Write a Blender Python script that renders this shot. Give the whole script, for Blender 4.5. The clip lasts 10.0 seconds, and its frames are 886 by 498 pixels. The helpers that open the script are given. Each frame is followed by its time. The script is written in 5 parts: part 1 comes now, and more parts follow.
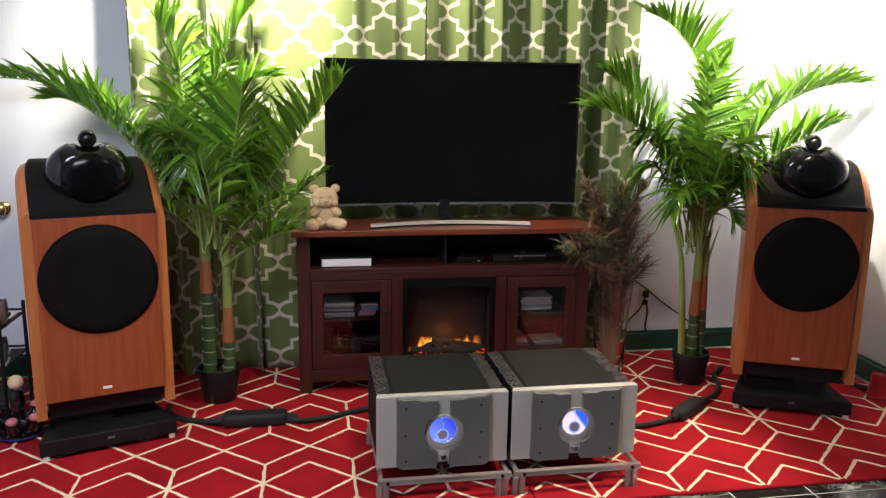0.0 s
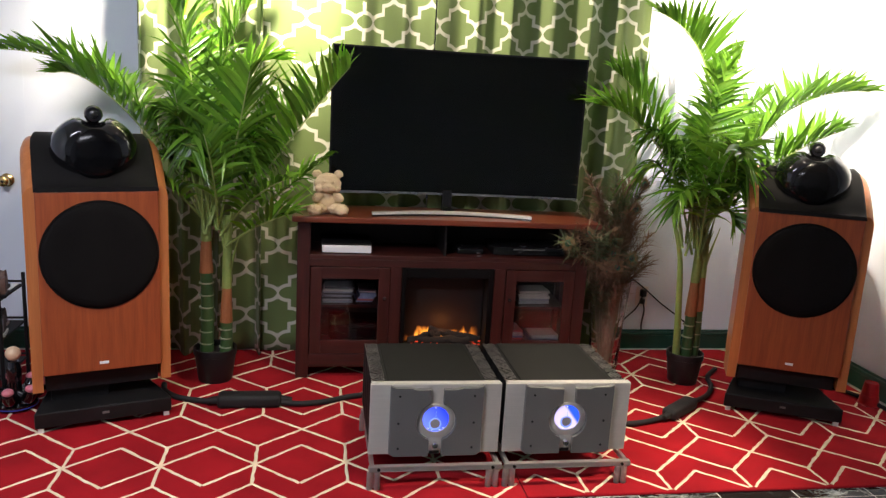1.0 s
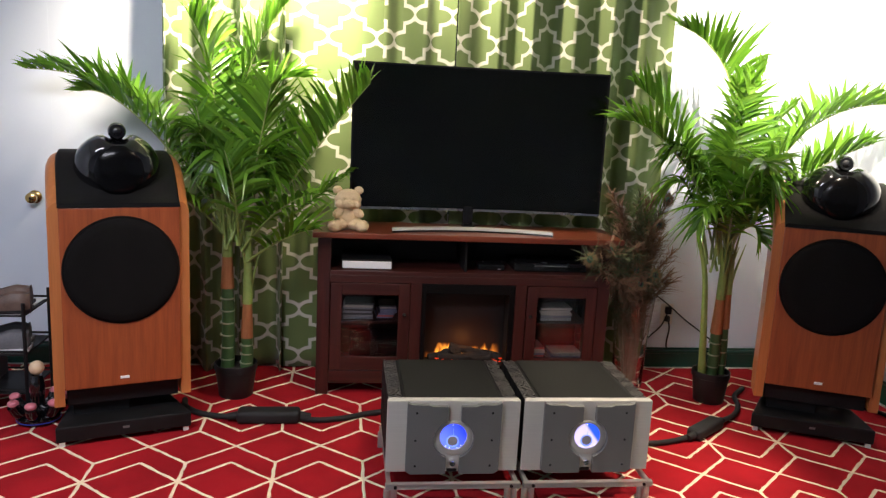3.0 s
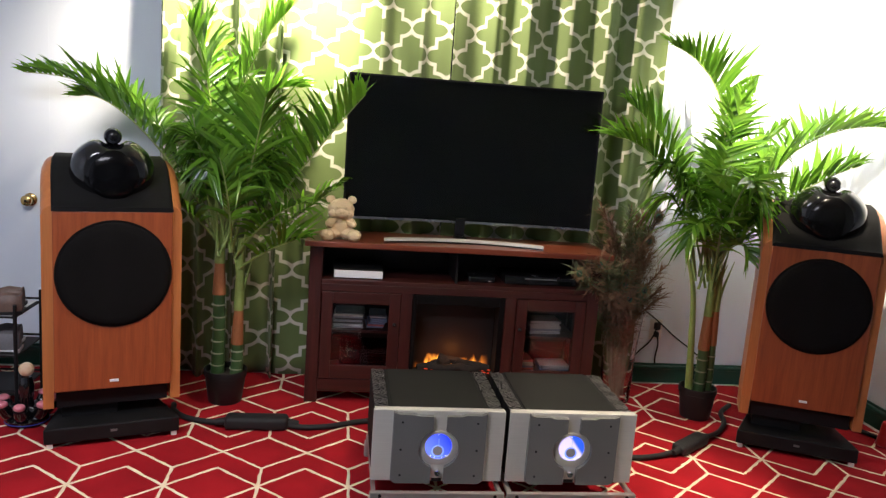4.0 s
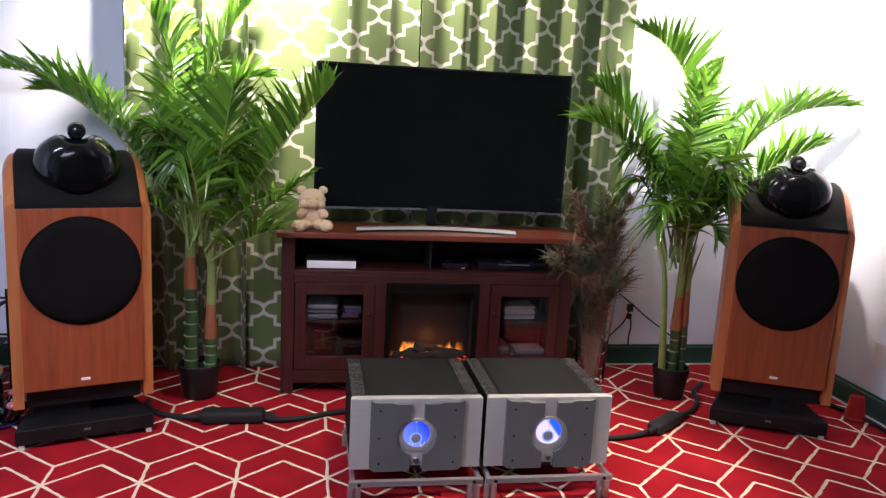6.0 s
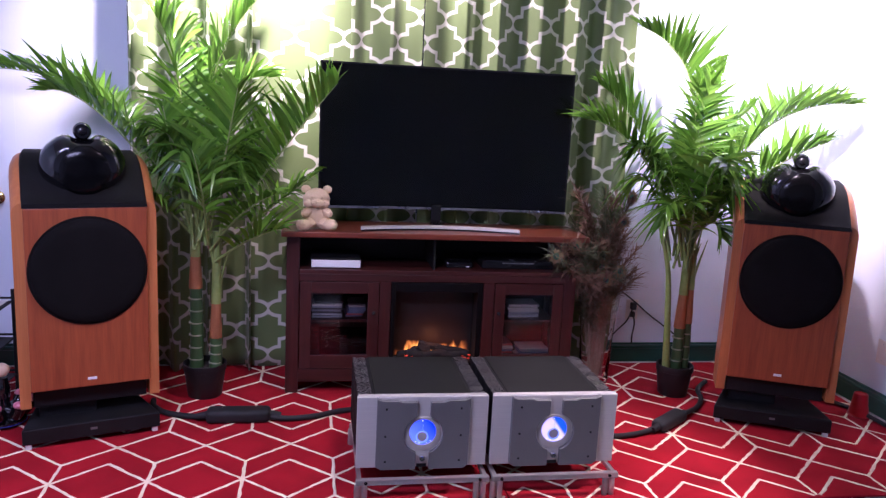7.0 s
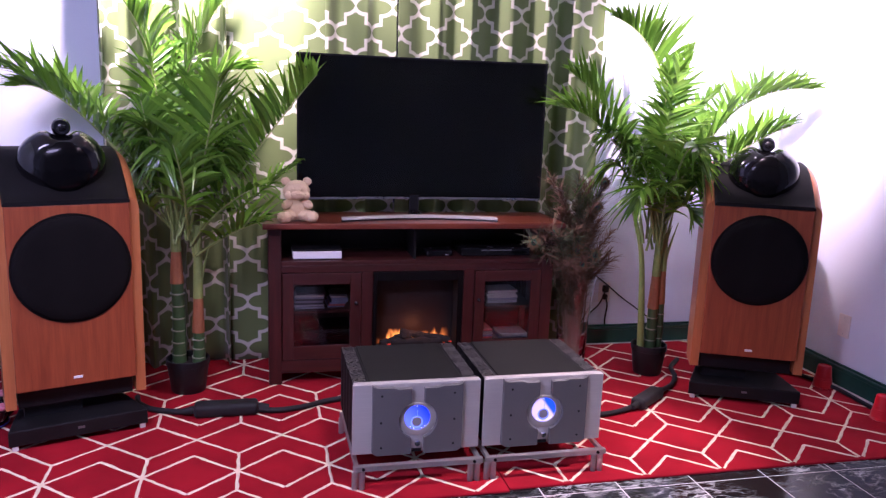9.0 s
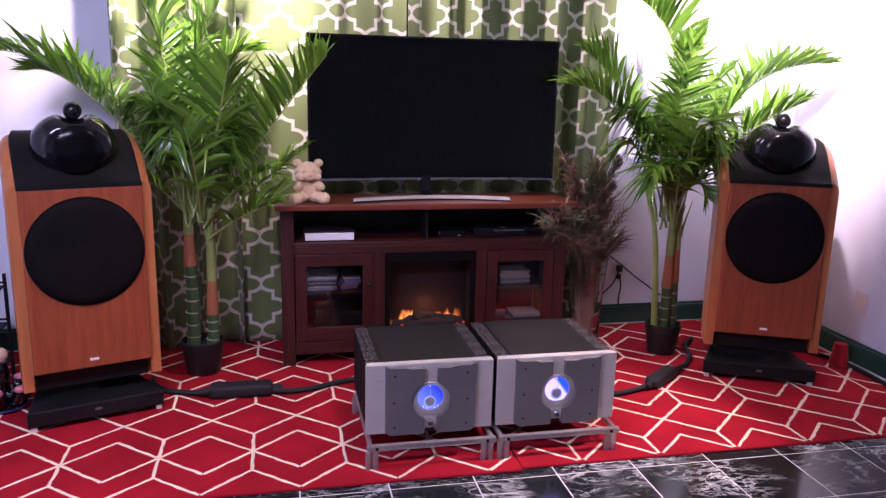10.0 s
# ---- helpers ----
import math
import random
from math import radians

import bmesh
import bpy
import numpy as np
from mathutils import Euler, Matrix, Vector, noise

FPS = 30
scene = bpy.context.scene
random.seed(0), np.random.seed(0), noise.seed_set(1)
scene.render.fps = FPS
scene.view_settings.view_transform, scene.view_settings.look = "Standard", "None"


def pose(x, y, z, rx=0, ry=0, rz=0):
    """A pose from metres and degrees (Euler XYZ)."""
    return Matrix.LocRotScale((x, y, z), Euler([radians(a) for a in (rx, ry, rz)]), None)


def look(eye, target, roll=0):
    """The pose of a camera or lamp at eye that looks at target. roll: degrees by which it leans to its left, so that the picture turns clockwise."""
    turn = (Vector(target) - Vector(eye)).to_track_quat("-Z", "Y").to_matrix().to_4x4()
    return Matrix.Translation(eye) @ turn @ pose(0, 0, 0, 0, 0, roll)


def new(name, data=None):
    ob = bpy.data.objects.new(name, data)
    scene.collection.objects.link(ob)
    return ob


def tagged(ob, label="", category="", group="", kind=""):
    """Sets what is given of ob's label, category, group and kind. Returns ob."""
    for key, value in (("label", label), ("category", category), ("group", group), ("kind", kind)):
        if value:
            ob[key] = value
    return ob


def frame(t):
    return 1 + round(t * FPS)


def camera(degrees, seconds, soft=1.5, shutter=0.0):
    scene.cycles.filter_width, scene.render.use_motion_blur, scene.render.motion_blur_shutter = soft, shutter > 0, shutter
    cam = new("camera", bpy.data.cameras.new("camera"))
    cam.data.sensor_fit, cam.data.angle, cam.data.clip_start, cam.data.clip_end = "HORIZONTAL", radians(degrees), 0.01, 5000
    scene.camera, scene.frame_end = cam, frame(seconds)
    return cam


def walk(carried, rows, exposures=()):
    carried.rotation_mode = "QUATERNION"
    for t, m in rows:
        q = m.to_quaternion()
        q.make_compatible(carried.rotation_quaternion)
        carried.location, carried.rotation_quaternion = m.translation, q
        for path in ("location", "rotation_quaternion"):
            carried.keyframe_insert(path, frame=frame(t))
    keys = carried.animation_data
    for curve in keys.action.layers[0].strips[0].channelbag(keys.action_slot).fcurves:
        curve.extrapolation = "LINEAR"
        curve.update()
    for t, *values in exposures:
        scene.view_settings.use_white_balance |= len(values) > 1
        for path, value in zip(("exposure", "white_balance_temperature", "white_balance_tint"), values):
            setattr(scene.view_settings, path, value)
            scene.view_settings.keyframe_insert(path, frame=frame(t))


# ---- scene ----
cam = camera(59.7, 10.0, 1.35)
PATH = [
    (0, (0.036, 0.063, 1.403), (0.367, 1.996, 1.015), 0.8),
    (0.5, (0.034, 0.058, 1.402), (0.371, 1.982, 0.971), 1.9),
    (1, (0.032, 0.052, 1.405), (0.364, 1.981, 0.993), 3.3),
    (1.5, (0.038, 0.045, 1.399), (0.362, 1.977, 0.995), 3.6),
    (2, (0.066, 0.058, 1.388), (0.345, 1.995, 0.977), 2.8),
    (2.5, (0.076, 0.063, 1.388), (0.358, 2.004, 0.996), 2.3),
    (3.8, (0.068, 0.037, 1.399), (0.277, 1.997, 1.055), 4.2),
    (4, (0.095, 0.028, 1.396), (0.36, 1.981, 1.058), 4.2),
    (4.5, (0.092, 0.029, 1.395), (0.423, 1.97, 1.041), 3.8),
    (5, (0.092, 0.037, 1.395), (0.443, 1.971, 1.026), 3.6),
    (5.5, (0.094, 0.033, 1.396), (0.438, 1.97, 1.032), 3.3),
    (7, (0.073, 0.025, 1.394), (0.409, 1.962, 1.027), 2.9),
    (7.5, (0.027, 0.008, 1.394), (0.43, 1.935, 1.04), 2.6),
    (8, (-0.038, 0.003, 1.384), (0.428, 1.912, 1.013), 2.3),
    (8.5, (-0.076, -0.001, 1.39), (0.398, 1.906, 1.016), 2.6),
    (9, (-0.069, 0.002, 1.392), (0.388, 1.909, 1.004), 2.1),
    (9.5, (-0.06, 0.001, 1.385), (0.371, 1.91, 0.972), 1.5),
    (10, (-0.059, 0.006, 1.384), (0.362, 1.912, 0.949), 1.4),
]
walk(cam, [(t, look(eye, target, roll)) for t, eye, target, roll in PATH],
     [(0, 0.64, 6560, 19), (5.0, 0.64, 6520, 18), (5.6, 0.64, 6250, 23), (6.8, 0.64, 5420, 49), (7.5, 0.64, 5270, 62), (8.5, 0.64, 5370, 63), (10.0, 0.64, 5760, 62)])

# ---- light ----
world = bpy.data.worlds.new("world")
scene.world = world
world.use_nodes = True
world.node_tree.nodes["Background"].inputs[0].default_value = (0.012, 0.016, 0.03, 1)
world.node_tree.nodes["Background"].inputs[1].default_value = 0.3


def spot(name, eye, target, watts, cone, blend, size, colour):
    lamp = bpy.data.lights.new(name, "SPOT")
    lamp.energy, lamp.spot_size, lamp.spot_blend, lamp.shadow_soft_size, lamp.color = watts, radians(cone), blend, size, colour
    ob = new(name, lamp)
    ob.matrix_world = look(eye, target)
    return ob


WARM = (1.0, 0.88, 0.66)
# ceiling spots: two for the curtains, one for the corner, two further into the room
SPOTS = [
    ((-0.12, 3.40, 2.43), (-0.33, 4.06, 1.92), 312, 93),
    ((1.60, 2.52, 2.43), (2.42, 3.72, 1.62), 390, 66),
    # added helper without a known source, brightens the middle and right curtain folds
    ((0.32, 3.66, 2.43), (1.05, 4.03, 1.80), 84, 96),
    ((0.72, 2.55, 2.36), (0.30, 2.40, 0.0), 54, 100),
    ((1.95, 2.40, 2.36), (1.34, 2.64, 0.3), 145, 38),
]
for eye, target, watts, cone in SPOTS:
    spot("spot_lamp", eye, target, watts, cone, 0.7, 0.08 if eye[0] < 0 else 0.035, WARM)
room = bpy.data.lights.new("room_lamp", "AREA")
room.energy, room.shape, room.size, room.size_y, room.color = 42, "RECTANGLE", 1.2, 0.5, (0.86, 0.91, 1.0)
new("room_lamp", room).matrix_world = look((-0.95, 1.1, 2.42), (-0.95, 1.7, 0))


# ---- materials ----
def nodes_of(name):
    m = bpy.data.materials.new(name)
    m.use_nodes = True
    t = m.node_tree
    return m, t, t.nodes["Principled BSDF"]


def node(t, kind, **values):
    n = t.nodes.new(kind)
    for k, v in values.items():
        n.inputs[k.replace("_", " ")].default_value = v
    return n


def math_(t, op, a, b=None):
    n = t.nodes.new("ShaderNodeMath")
    n.operation = op
    for i, v in enumerate((a, b)):
        if v is None:
            continue
        if isinstance(v, (int, float)):
            n.inputs[i].default_value = v
        else:
            t.links.new(v, n.inputs[i])
    return n.outputs[0]


def mixcol(t, fac, a, b):
    n = t.nodes.new("ShaderNodeMix")
    n.data_type = "RGBA"
    for i, v in ((0, fac), (6, a), (7, b)):
        if isinstance(v, (int, float, tuple)):
            n.inputs[i].default_value = v if not isinstance(v, tuple) else (*v, 1)
        else:
            t.links.new(v, n.inputs[i])
    return n.outputs[2]


def ramp(t, fac, lo, hi):
    n = t.nodes.new("ShaderNodeMapRange")
    t.links.new(fac, n.inputs[0])
    n.inputs[1].default_value, n.inputs[2].default_value = lo, hi
    return n.outputs[0]


def surface(name, a, b, rough=0.5, metal=0.0, scale=8.0, fine=120.0, bump=0.15, stretch=(1, 1, 1), detail=6.0, rough_var=0.12, coat=0.0, spec=0.5, sharp=(0.3, 0.7), depth=0.002, per_object=0.0):
    """Two colours mixed by a broad and a fine noise, with relief."""
    m, t, p = nodes_of(name)
    co = t.nodes.new("ShaderNodeTexCoord")
    mp = node(t, "ShaderNodeMapping", Scale=stretch)
    t.links.new(co.outputs["Object"], mp.inputs[0])
    n1 = node(t, "ShaderNodeTexNoise", Scale=scale, Detail=detail)
    n2 = node(t, "ShaderNodeTexNoise", Scale=fine, Detail=3.0)
    for n in (n1, n2):
        t.links.new(mp.outputs[0], n.inputs["Vector"])
    f = math_(t, "ADD", math_(t, "MULTIPLY", n1.outputs[0], 0.65), math_(t, "MULTIPLY", n2.outputs[0], 0.35))
    col = mixcol(t, ramp(t, f, *sharp), a, b)
    if per_object:
        oi = t.nodes.new("ShaderNodeObjectInfo")
        hsv = t.nodes.new("ShaderNodeHueSaturation")
        t.links.new(math_(t, "ADD", math_(t, "MULTIPLY", oi.outputs["Random"], per_object), 1 - per_object / 2), hsv.inputs["Value"])
        t.links.new(col, hsv.inputs["Color"])
        col = hsv.outputs[0]
    t.links.new(col, p.inputs["Base Color"])
    t.links.new(math_(t, "ADD", math_(t, "MULTIPLY", n1.outputs[0], rough_var), rough - rough_var / 2), p.inputs["Roughness"])
    p.inputs["Metallic"].default_value = metal
    p.inputs["Coat Weight"].default_value = coat
    p.inputs["Coat Roughness"].default_value = 0.12
    p.inputs["Specular IOR Level"].default_value = spec
    if bump:
        bp = node(t, "ShaderNodeBump", Strength=bump, Distance=depth)
        t.links.new(f, bp.inputs["Height"])
        t.links.new(bp.outputs[0], p.inputs["Normal"])
    return m


def glowing(name, colour, strength):
    m, t, p = nodes_of(name)
    p.inputs["Base Color"].default_value = (*colour, 1)
    p.inputs["Emission Color"].default_value = (*colour, 1)
    p.inputs["Emission Strength"].default_value = strength
    return m


def clear(name, tint=(1, 1, 1), rough=0.02, ior=1.45):
    m, t, p = nodes_of(name)
    p.inputs["Base Color"].default_value = (*tint, 1)
    p.inputs["Roughness"].default_value = rough
    p.inputs["Transmission Weight"].default_value = 1.0
    p.inputs["IOR"].default_value = ior
    return m


def wood(name, a, b, rough, coat=0.0, along=2):
    """Straight-grained veneer, the grain along one axis."""
    s = [14.0, 14.0, 14.0]
    s[along] = 0.8
    return surface(name, a, b, rough, scale=3.0, fine=14.0, bump=0.08, stretch=tuple(s), coat=coat, sharp=(0.32, 0.68), depth=0.001)


PAINT = surface("wall_paint", (0.62, 0.69, 0.79), (0.69, 0.75, 0.83), 0.55, scale=1.2, fine=260, bump=0.12, depth=0.0015)
CEILING = surface("ceiling_paint", (0.80, 0.80, 0.80), (0.85, 0.85, 0.84), 0.8, scale=2, fine=300, bump=0.1)
GREEN_TRIM = surface("green_gloss_paint", (0.004, 0.05, 0.035), (0.008, 0.075, 0.05), 0.35, scale=4, fine=90, bump=0.08)
RUG = surface("red_pile", (0.20, 0.005, 0.009), (0.47, 0.013, 0.020), 0.95, scale=4.5, fine=420, bump=0.9, depth=0.004, spec=0.15, sharp=(0.25, 0.75))
CREAM = surface("cream_pile", (0.72, 0.57, 0.37), (0.93, 0.81, 0.60), 0.95, scale=20, fine=500, bump=0.8, depth=0.003, spec=0.1)
RUG_EDGE = surface("dark_red_binding", (0.22, 0.005, 0.01), (0.34, 0.008, 0.016), 0.9, scale=15, fine=500, bump=0.6, spec=0.15)
CHERRY = wood("dark_cherry_stain", (0.028, 0.0062, 0.0048), (0.062, 0.0125, 0.0086), 0.42, 0.12, along=0)
CHERRY_UP = wood("dark_cherry_stain_upright", (0.028, 0.0062, 0.0048), (0.062, 0.0125, 0.0086), 0.42, 0.12, along=2)
# lighter and glossier than the other cherry boards
CHERRY_TOP = wood("lighter_glossy_cherry", (0.13, 0.028, 0.014), (0.22, 0.052, 0.024), 0.3, 0.3, along=0)
BAFFLE = wood("cherry_veneer", (0.23, 0.044, 0.012), (0.37, 0.084, 0.022), 0.45, 0.1, along=2)
CHEEK = wood("light_cherry_veneer", (0.40, 0.125, 0.035), (0.53, 0.185, 0.055), 0.35, 0.25, along=2)
LEATHER = surface("black_grained_leather", (0.0034, 0.0032, 0.0034), (0.0068, 0.0062, 0.0062), 0.6, scale=10, fine=240, bump=0.35, depth=0.002, spec=0.2)
GLOSS = surface("piano_black_lacquer", (0.003, 0.003, 0.0035), (0.005, 0.005, 0.006), 0.07, scale=3, fine=60, bump=0.0, rough_var=0.03, coat=0.6)
CLOTH = surface("black_grille_cloth", (0.0062, 0.0056, 0.0054), (0.0112, 0.0102, 0.0098), 0.95, scale=6, fine=900, bump=0.6, depth=0.001, spec=0.06)
HEAD_CLOTH = surface("fine_black_mesh", (0.0022, 0.0022, 0.0026), (0.004, 0.004, 0.0044), 0.18, scale=6, fine=900, bump=0.05, depth=0.0003, spec=0.16)
BLACK = surface("satin_black_paint", (0.006, 0.0058, 0.006), (0.012, 0.0117, 0.012), 0.5, scale=9, fine=180, bump=0.12, spec=0.25)
RUBBER = surface("black_cable_braid", (0.004, 0.004, 0.0045), (0.012, 0.012, 0.0125), 0.7, scale=30, fine=500, bump=0.5)
ALU = surface("brushed_aluminium", (0.62, 0.59, 0.54), (0.70, 0.67, 0.61), 0.42, 0.45, scale=6, fine=60, bump=0.03, stretch=(1, 1, 40), depth=0.0008)
SLATE = surface("anodised_grey_plate", (0.145, 0.142, 0.135), (0.185, 0.182, 0.172), 0.5, 0.3, scale=5, fine=220, bump=0.06)
LID = surface("powder_coated_lid", (0.010, 0.0098, 0.009), (0.018, 0.0176, 0.016), 0.65, 0.0, spec=0.22, scale=4, fine=420, bump=0.2, depth=0.001)
FIN = surface("anodised_fin", (0.004, 0.004, 0.004), (0.008, 0.008, 0.008), 0.5, 0.2, scale=9, fine=150, bump=0.05)
STEEL = surface("satin_steel", (0.45, 0.45, 0.47), (0.58, 0.58, 0.60), 0.28, 1.0, scale=12, fine=90, bump=0.04)
CHROME = surface("chrome", (0.75, 0.75, 0.77), (0.82, 0.82, 0.84), 0.1, 1.0, scale=12, fine=90, bump=0.0, rough_var=0.04)
BRASS = surface("polished_brass", (0.58, 0.38, 0.13), (0.70, 0.48, 0.19), 0.2, 1.0, scale=12, fine=90, bump=0.03)
ACRYLIC = clear("frosted_acrylic", (0.62, 0.60, 0.57), 0.3, 1.49)
ACRYLIC.node_tree.nodes["Principled BSDF"].inputs["Transmission Weight"].default_value = 0.82
HUB = surface("grey_meter_hub", (0.42, 0.40, 0.42), (0.50, 0.48, 0.50), 0.5, 0.2, scale=20, fine=200, bump=0.05)
# pale colour for the fins' tops, standing in for glancing light on them
FIN_LIT_EDGE = surface("lit_fin_edge", (0.40, 0.39, 0.37), (0.54, 0.52, 0.49), 0.3, 0.75, scale=20, fine=150, bump=0.04)
GLASS = clear("clear_glass")
SCREEN = surface("dark_screen", (0.0022, 0.0026, 0.0023), (0.0032, 0.0042, 0.0034), 0.13, scale=1.5, fine=40, bump=0.0, spec=0.24, rough_var=0.05)
BEZEL = surface("black_bezel", (0.006, 0.006, 0.007), (0.01, 0.01, 0.011), 0.25, scale=12, fine=120, bump=0.03)
POT = surface("dark_plastic_pot", (0.006, 0.0065, 0.007), (0.011, 0.012, 0.0125), 0.5, scale=9, fine=120, bump=0.15)
SOIL = surface("dark_soil", (0.012, 0.009, 0.006), (0.03, 0.02, 0.013), 0.95, scale=30, fine=200, bump=0.9, depth=0.006)
CANE = surface("green_cane", (0.030, 0.075, 0.022), (0.055, 0.12, 0.04), 0.4, scale=12, fine=60, bump=0.12, stretch=(1, 1, 0.3))
RING = surface("pale_cane_ring", (0.20, 0.24, 0.15), (0.30, 0.33, 0.22), 0.6, scale=20, fine=120, bump=0.2)
SHEATH = surface("orange_brown_sheath", (0.26, 0.085, 0.028), (0.40, 0.16, 0.06), 0.6, scale=16, fine=90, bump=0.3, stretch=(4, 4, 0.5))
STALK = surface("yellow_green_stalk", (0.16, 0.24, 0.05), (0.26, 0.34, 0.10), 0.4, scale=12, fine=80, bump=0.08)
PAPER = surface("white_paper", (0.76, 0.76, 0.77), (0.84, 0.84, 0.85), 0.8, scale=10, fine=90, bump=0.15, stretch=(1, 1, 30))
RED_CUP = surface("red_plastic_cup", (0.50, 0.010, 0.014), (0.60, 0.018, 0.022), 0.3, scale=6, fine=90, bump=0.03)
IVORY = surface("ivory_plastic", (0.66, 0.62, 0.58), (0.74, 0.70, 0.66), 0.35, scale=6, fine=90, bump=0.03)
PLUSH = surface("cream_plush", (0.66, 0.47, 0.27), (0.84, 0.66, 0.43), 0.95, scale=14, fine=330, bump=0.9, depth=0.006, spec=0.1)
FIRE_FRAME = surface("matt_black_enamel", (0.0025, 0.0022, 0.0022), (0.0045, 0.004, 0.004), 0.5, scale=8, fine=120, bump=0.05, spec=0.15)
LOG = surface("charred_log", (0.006, 0.0045, 0.004), (0.028, 0.019, 0.014), 0.9, scale=18, fine=120, bump=0.8, depth=0.006)
SHOE = surface("tan_shoe_leather", (0.07, 0.040, 0.028), (0.17, 0.10, 0.072), 0.5, scale=18, fine=160, bump=0.3)
GREY_BOX = surface("grey_board_box", (0.10, 0.10, 0.11), (0.17, 0.17, 0.17), 0.6, scale=9, fine=120, bump=0.1)
PINK = surface("pink_plastic", (0.60, 0.16, 0.20), (0.72, 0.24, 0.28), 0.35, scale=9, fine=120, bump=0.05)
BALL = surface("cream_wood_ball", (0.66, 0.46, 0.28), (0.78, 0.58, 0.38), 0.4, scale=9, fine=60, bump=0.05)


def leaf_material():
    m, t, p = nodes_of("palm_leaf")
    geo = t.nodes.new("ShaderNodeNewGeometry")
    col = mixcol(t, geo.outputs["Random Per Island"], (0.056, 0.165, 0.015), (0.175, 0.41, 0.034))
    co = t.nodes.new("ShaderNodeTexCoord")
    n = node(t, "ShaderNodeTexNoise", Scale=9.0, Detail=4.0)
    t.links.new(co.outputs["Object"], n.inputs["Vector"])
    col = mixcol(t, math_(t, "MULTIPLY", ramp(t, n.outputs[0], 0.5, 0.8), 0.5), col, (0.19, 0.33, 0.05))
    t.links.new(col, p.inputs["Base Color"])
    p.inputs["Roughness"].default_value = 0.2
    p.inputs["Specular IOR Level"].default_value = 0.75
    tr = t.nodes.new("ShaderNodeBsdfTranslucent")
    t.links.new(col, tr.inputs[0])
    mx = t.nodes.new("ShaderNodeMixShader")
    mx.inputs[0].default_value = 0.38
    t.links.new(p.outputs[0], mx.inputs[1])
    t.links.new(tr.outputs[0], mx.inputs[2])
    t.links.new(mx.outputs[0], t.nodes["Material Output"].inputs[0])
    return m


LEAF = leaf_material()


def curtain_material():
    """Green cloth printed with a white stepped trellis; the cloth's own u, v are in metres."""
    m, t, p = nodes_of("trellis_curtain_cloth")
    uv = t.nodes.new("ShaderNodeTexCoord")
    sep = t.nodes.new("ShaderNodeSeparateXYZ")
    t.links.new(uv.outputs["UV"], sep.inputs[0])

    def fold(v, size):
        w = math_(t, "FRACT", math_(t, "DIVIDE", v, size))
        return math_(t, "ABSOLUTE", math_(t, "SUBTRACT", w, 0.5))

    u, v = fold(sep.outputs[0], 0.238), fold(sep.outputs[1], 0.250)
    near = math_(t, "LESS_THAN", u, 0.25)
    half = math_(t, "SUBTRACT", 0.25, math_(t, "ABSOLUTE", math_(t, "SUBTRACT", u, 0.25)))
    vv = math_(t, "ADD", math_(t, "MULTIPLY", near, v), math_(t, "MULTIPLY", math_(t, "SUBTRACT", 1.0, near), math_(t, "SUBTRACT", 0.5, v)))
    s = math_(t, "SUBTRACT", 1.0, math_(t, "MULTIPLY", half, 4.0))
    rest = math_(t, "MAXIMUM", math_(t, "SUBTRACT", 1.0, math_(t, "MULTIPLY", s, s)), 0.0)
    g = math_(t, "ADD", 0.335, math_(t, "MULTIPLY", math_(t, "SUBTRACT", 1.0, math_(t, "SQRT", rest)), 0.165))
    steep = math_(t, "SQRT", math_(t, "ADD", 1.0, math_(t, "DIVIDE", math_(t, "MULTIPLY", math_(t, "MULTIPLY", s, s), 0.44), math_(t, "ADD", rest, 0.03))))
    d1 = math_(t, "SUBTRACT", math_(t, "DIVIDE", math_(t, "ABSOLUTE", math_(t, "SUBTRACT", vv, g)), steep), 0.036)
    d2 = math_(t, "MAXIMUM", math_(t, "SUBTRACT", math_(t, "ABSOLUTE", math_(t, "SUBTRACT", u, 0.25)), 0.034), math_(t, "SUBTRACT", math_(t, "ABSOLUTE", math_(t, "SUBTRACT", v, 0.25)), 0.115))
    line = ramp(t, math_(t, "MINIMUM", d1, d2), 0.008, -0.008)
    co = node(t, "ShaderNodeTexNoise", Scale=700.0, Detail=2.0)
    t.links.new(uv.outputs["UV"], co.inputs["Vector"])
    cl = node(t, "ShaderNodeTexNoise", Scale=5.0, Detail=4.0)
    t.links.new(uv.outputs["UV"], cl.inputs["Vector"])
    green = mixcol(t, cl.outputs[0], (0.105, 0.165, 0.045), (0.15, 0.215, 0.065))
    col = mixcol(t, line, green, (0.66, 0.66, 0.56))
    col = mixcol(t, math_(t, "MULTIPLY", co.outputs[0], 0.25), col, (0.10, 0.11, 0.06))
    t.links.new(col, p.inputs["Base Color"])
    p.inputs["Roughness"].default_value = 0.75
    p.inputs["Sheen Weight"].default_value = 0.15
    bp = node(t, "ShaderNodeBump", Strength=0.25, Distance=0.0008)
    t.links.new(co.outputs[0], bp.inputs["Height"])
    t.links.new(bp.outputs[0], p.inputs["Normal"])
    return m


CURTAIN = curtain_material()


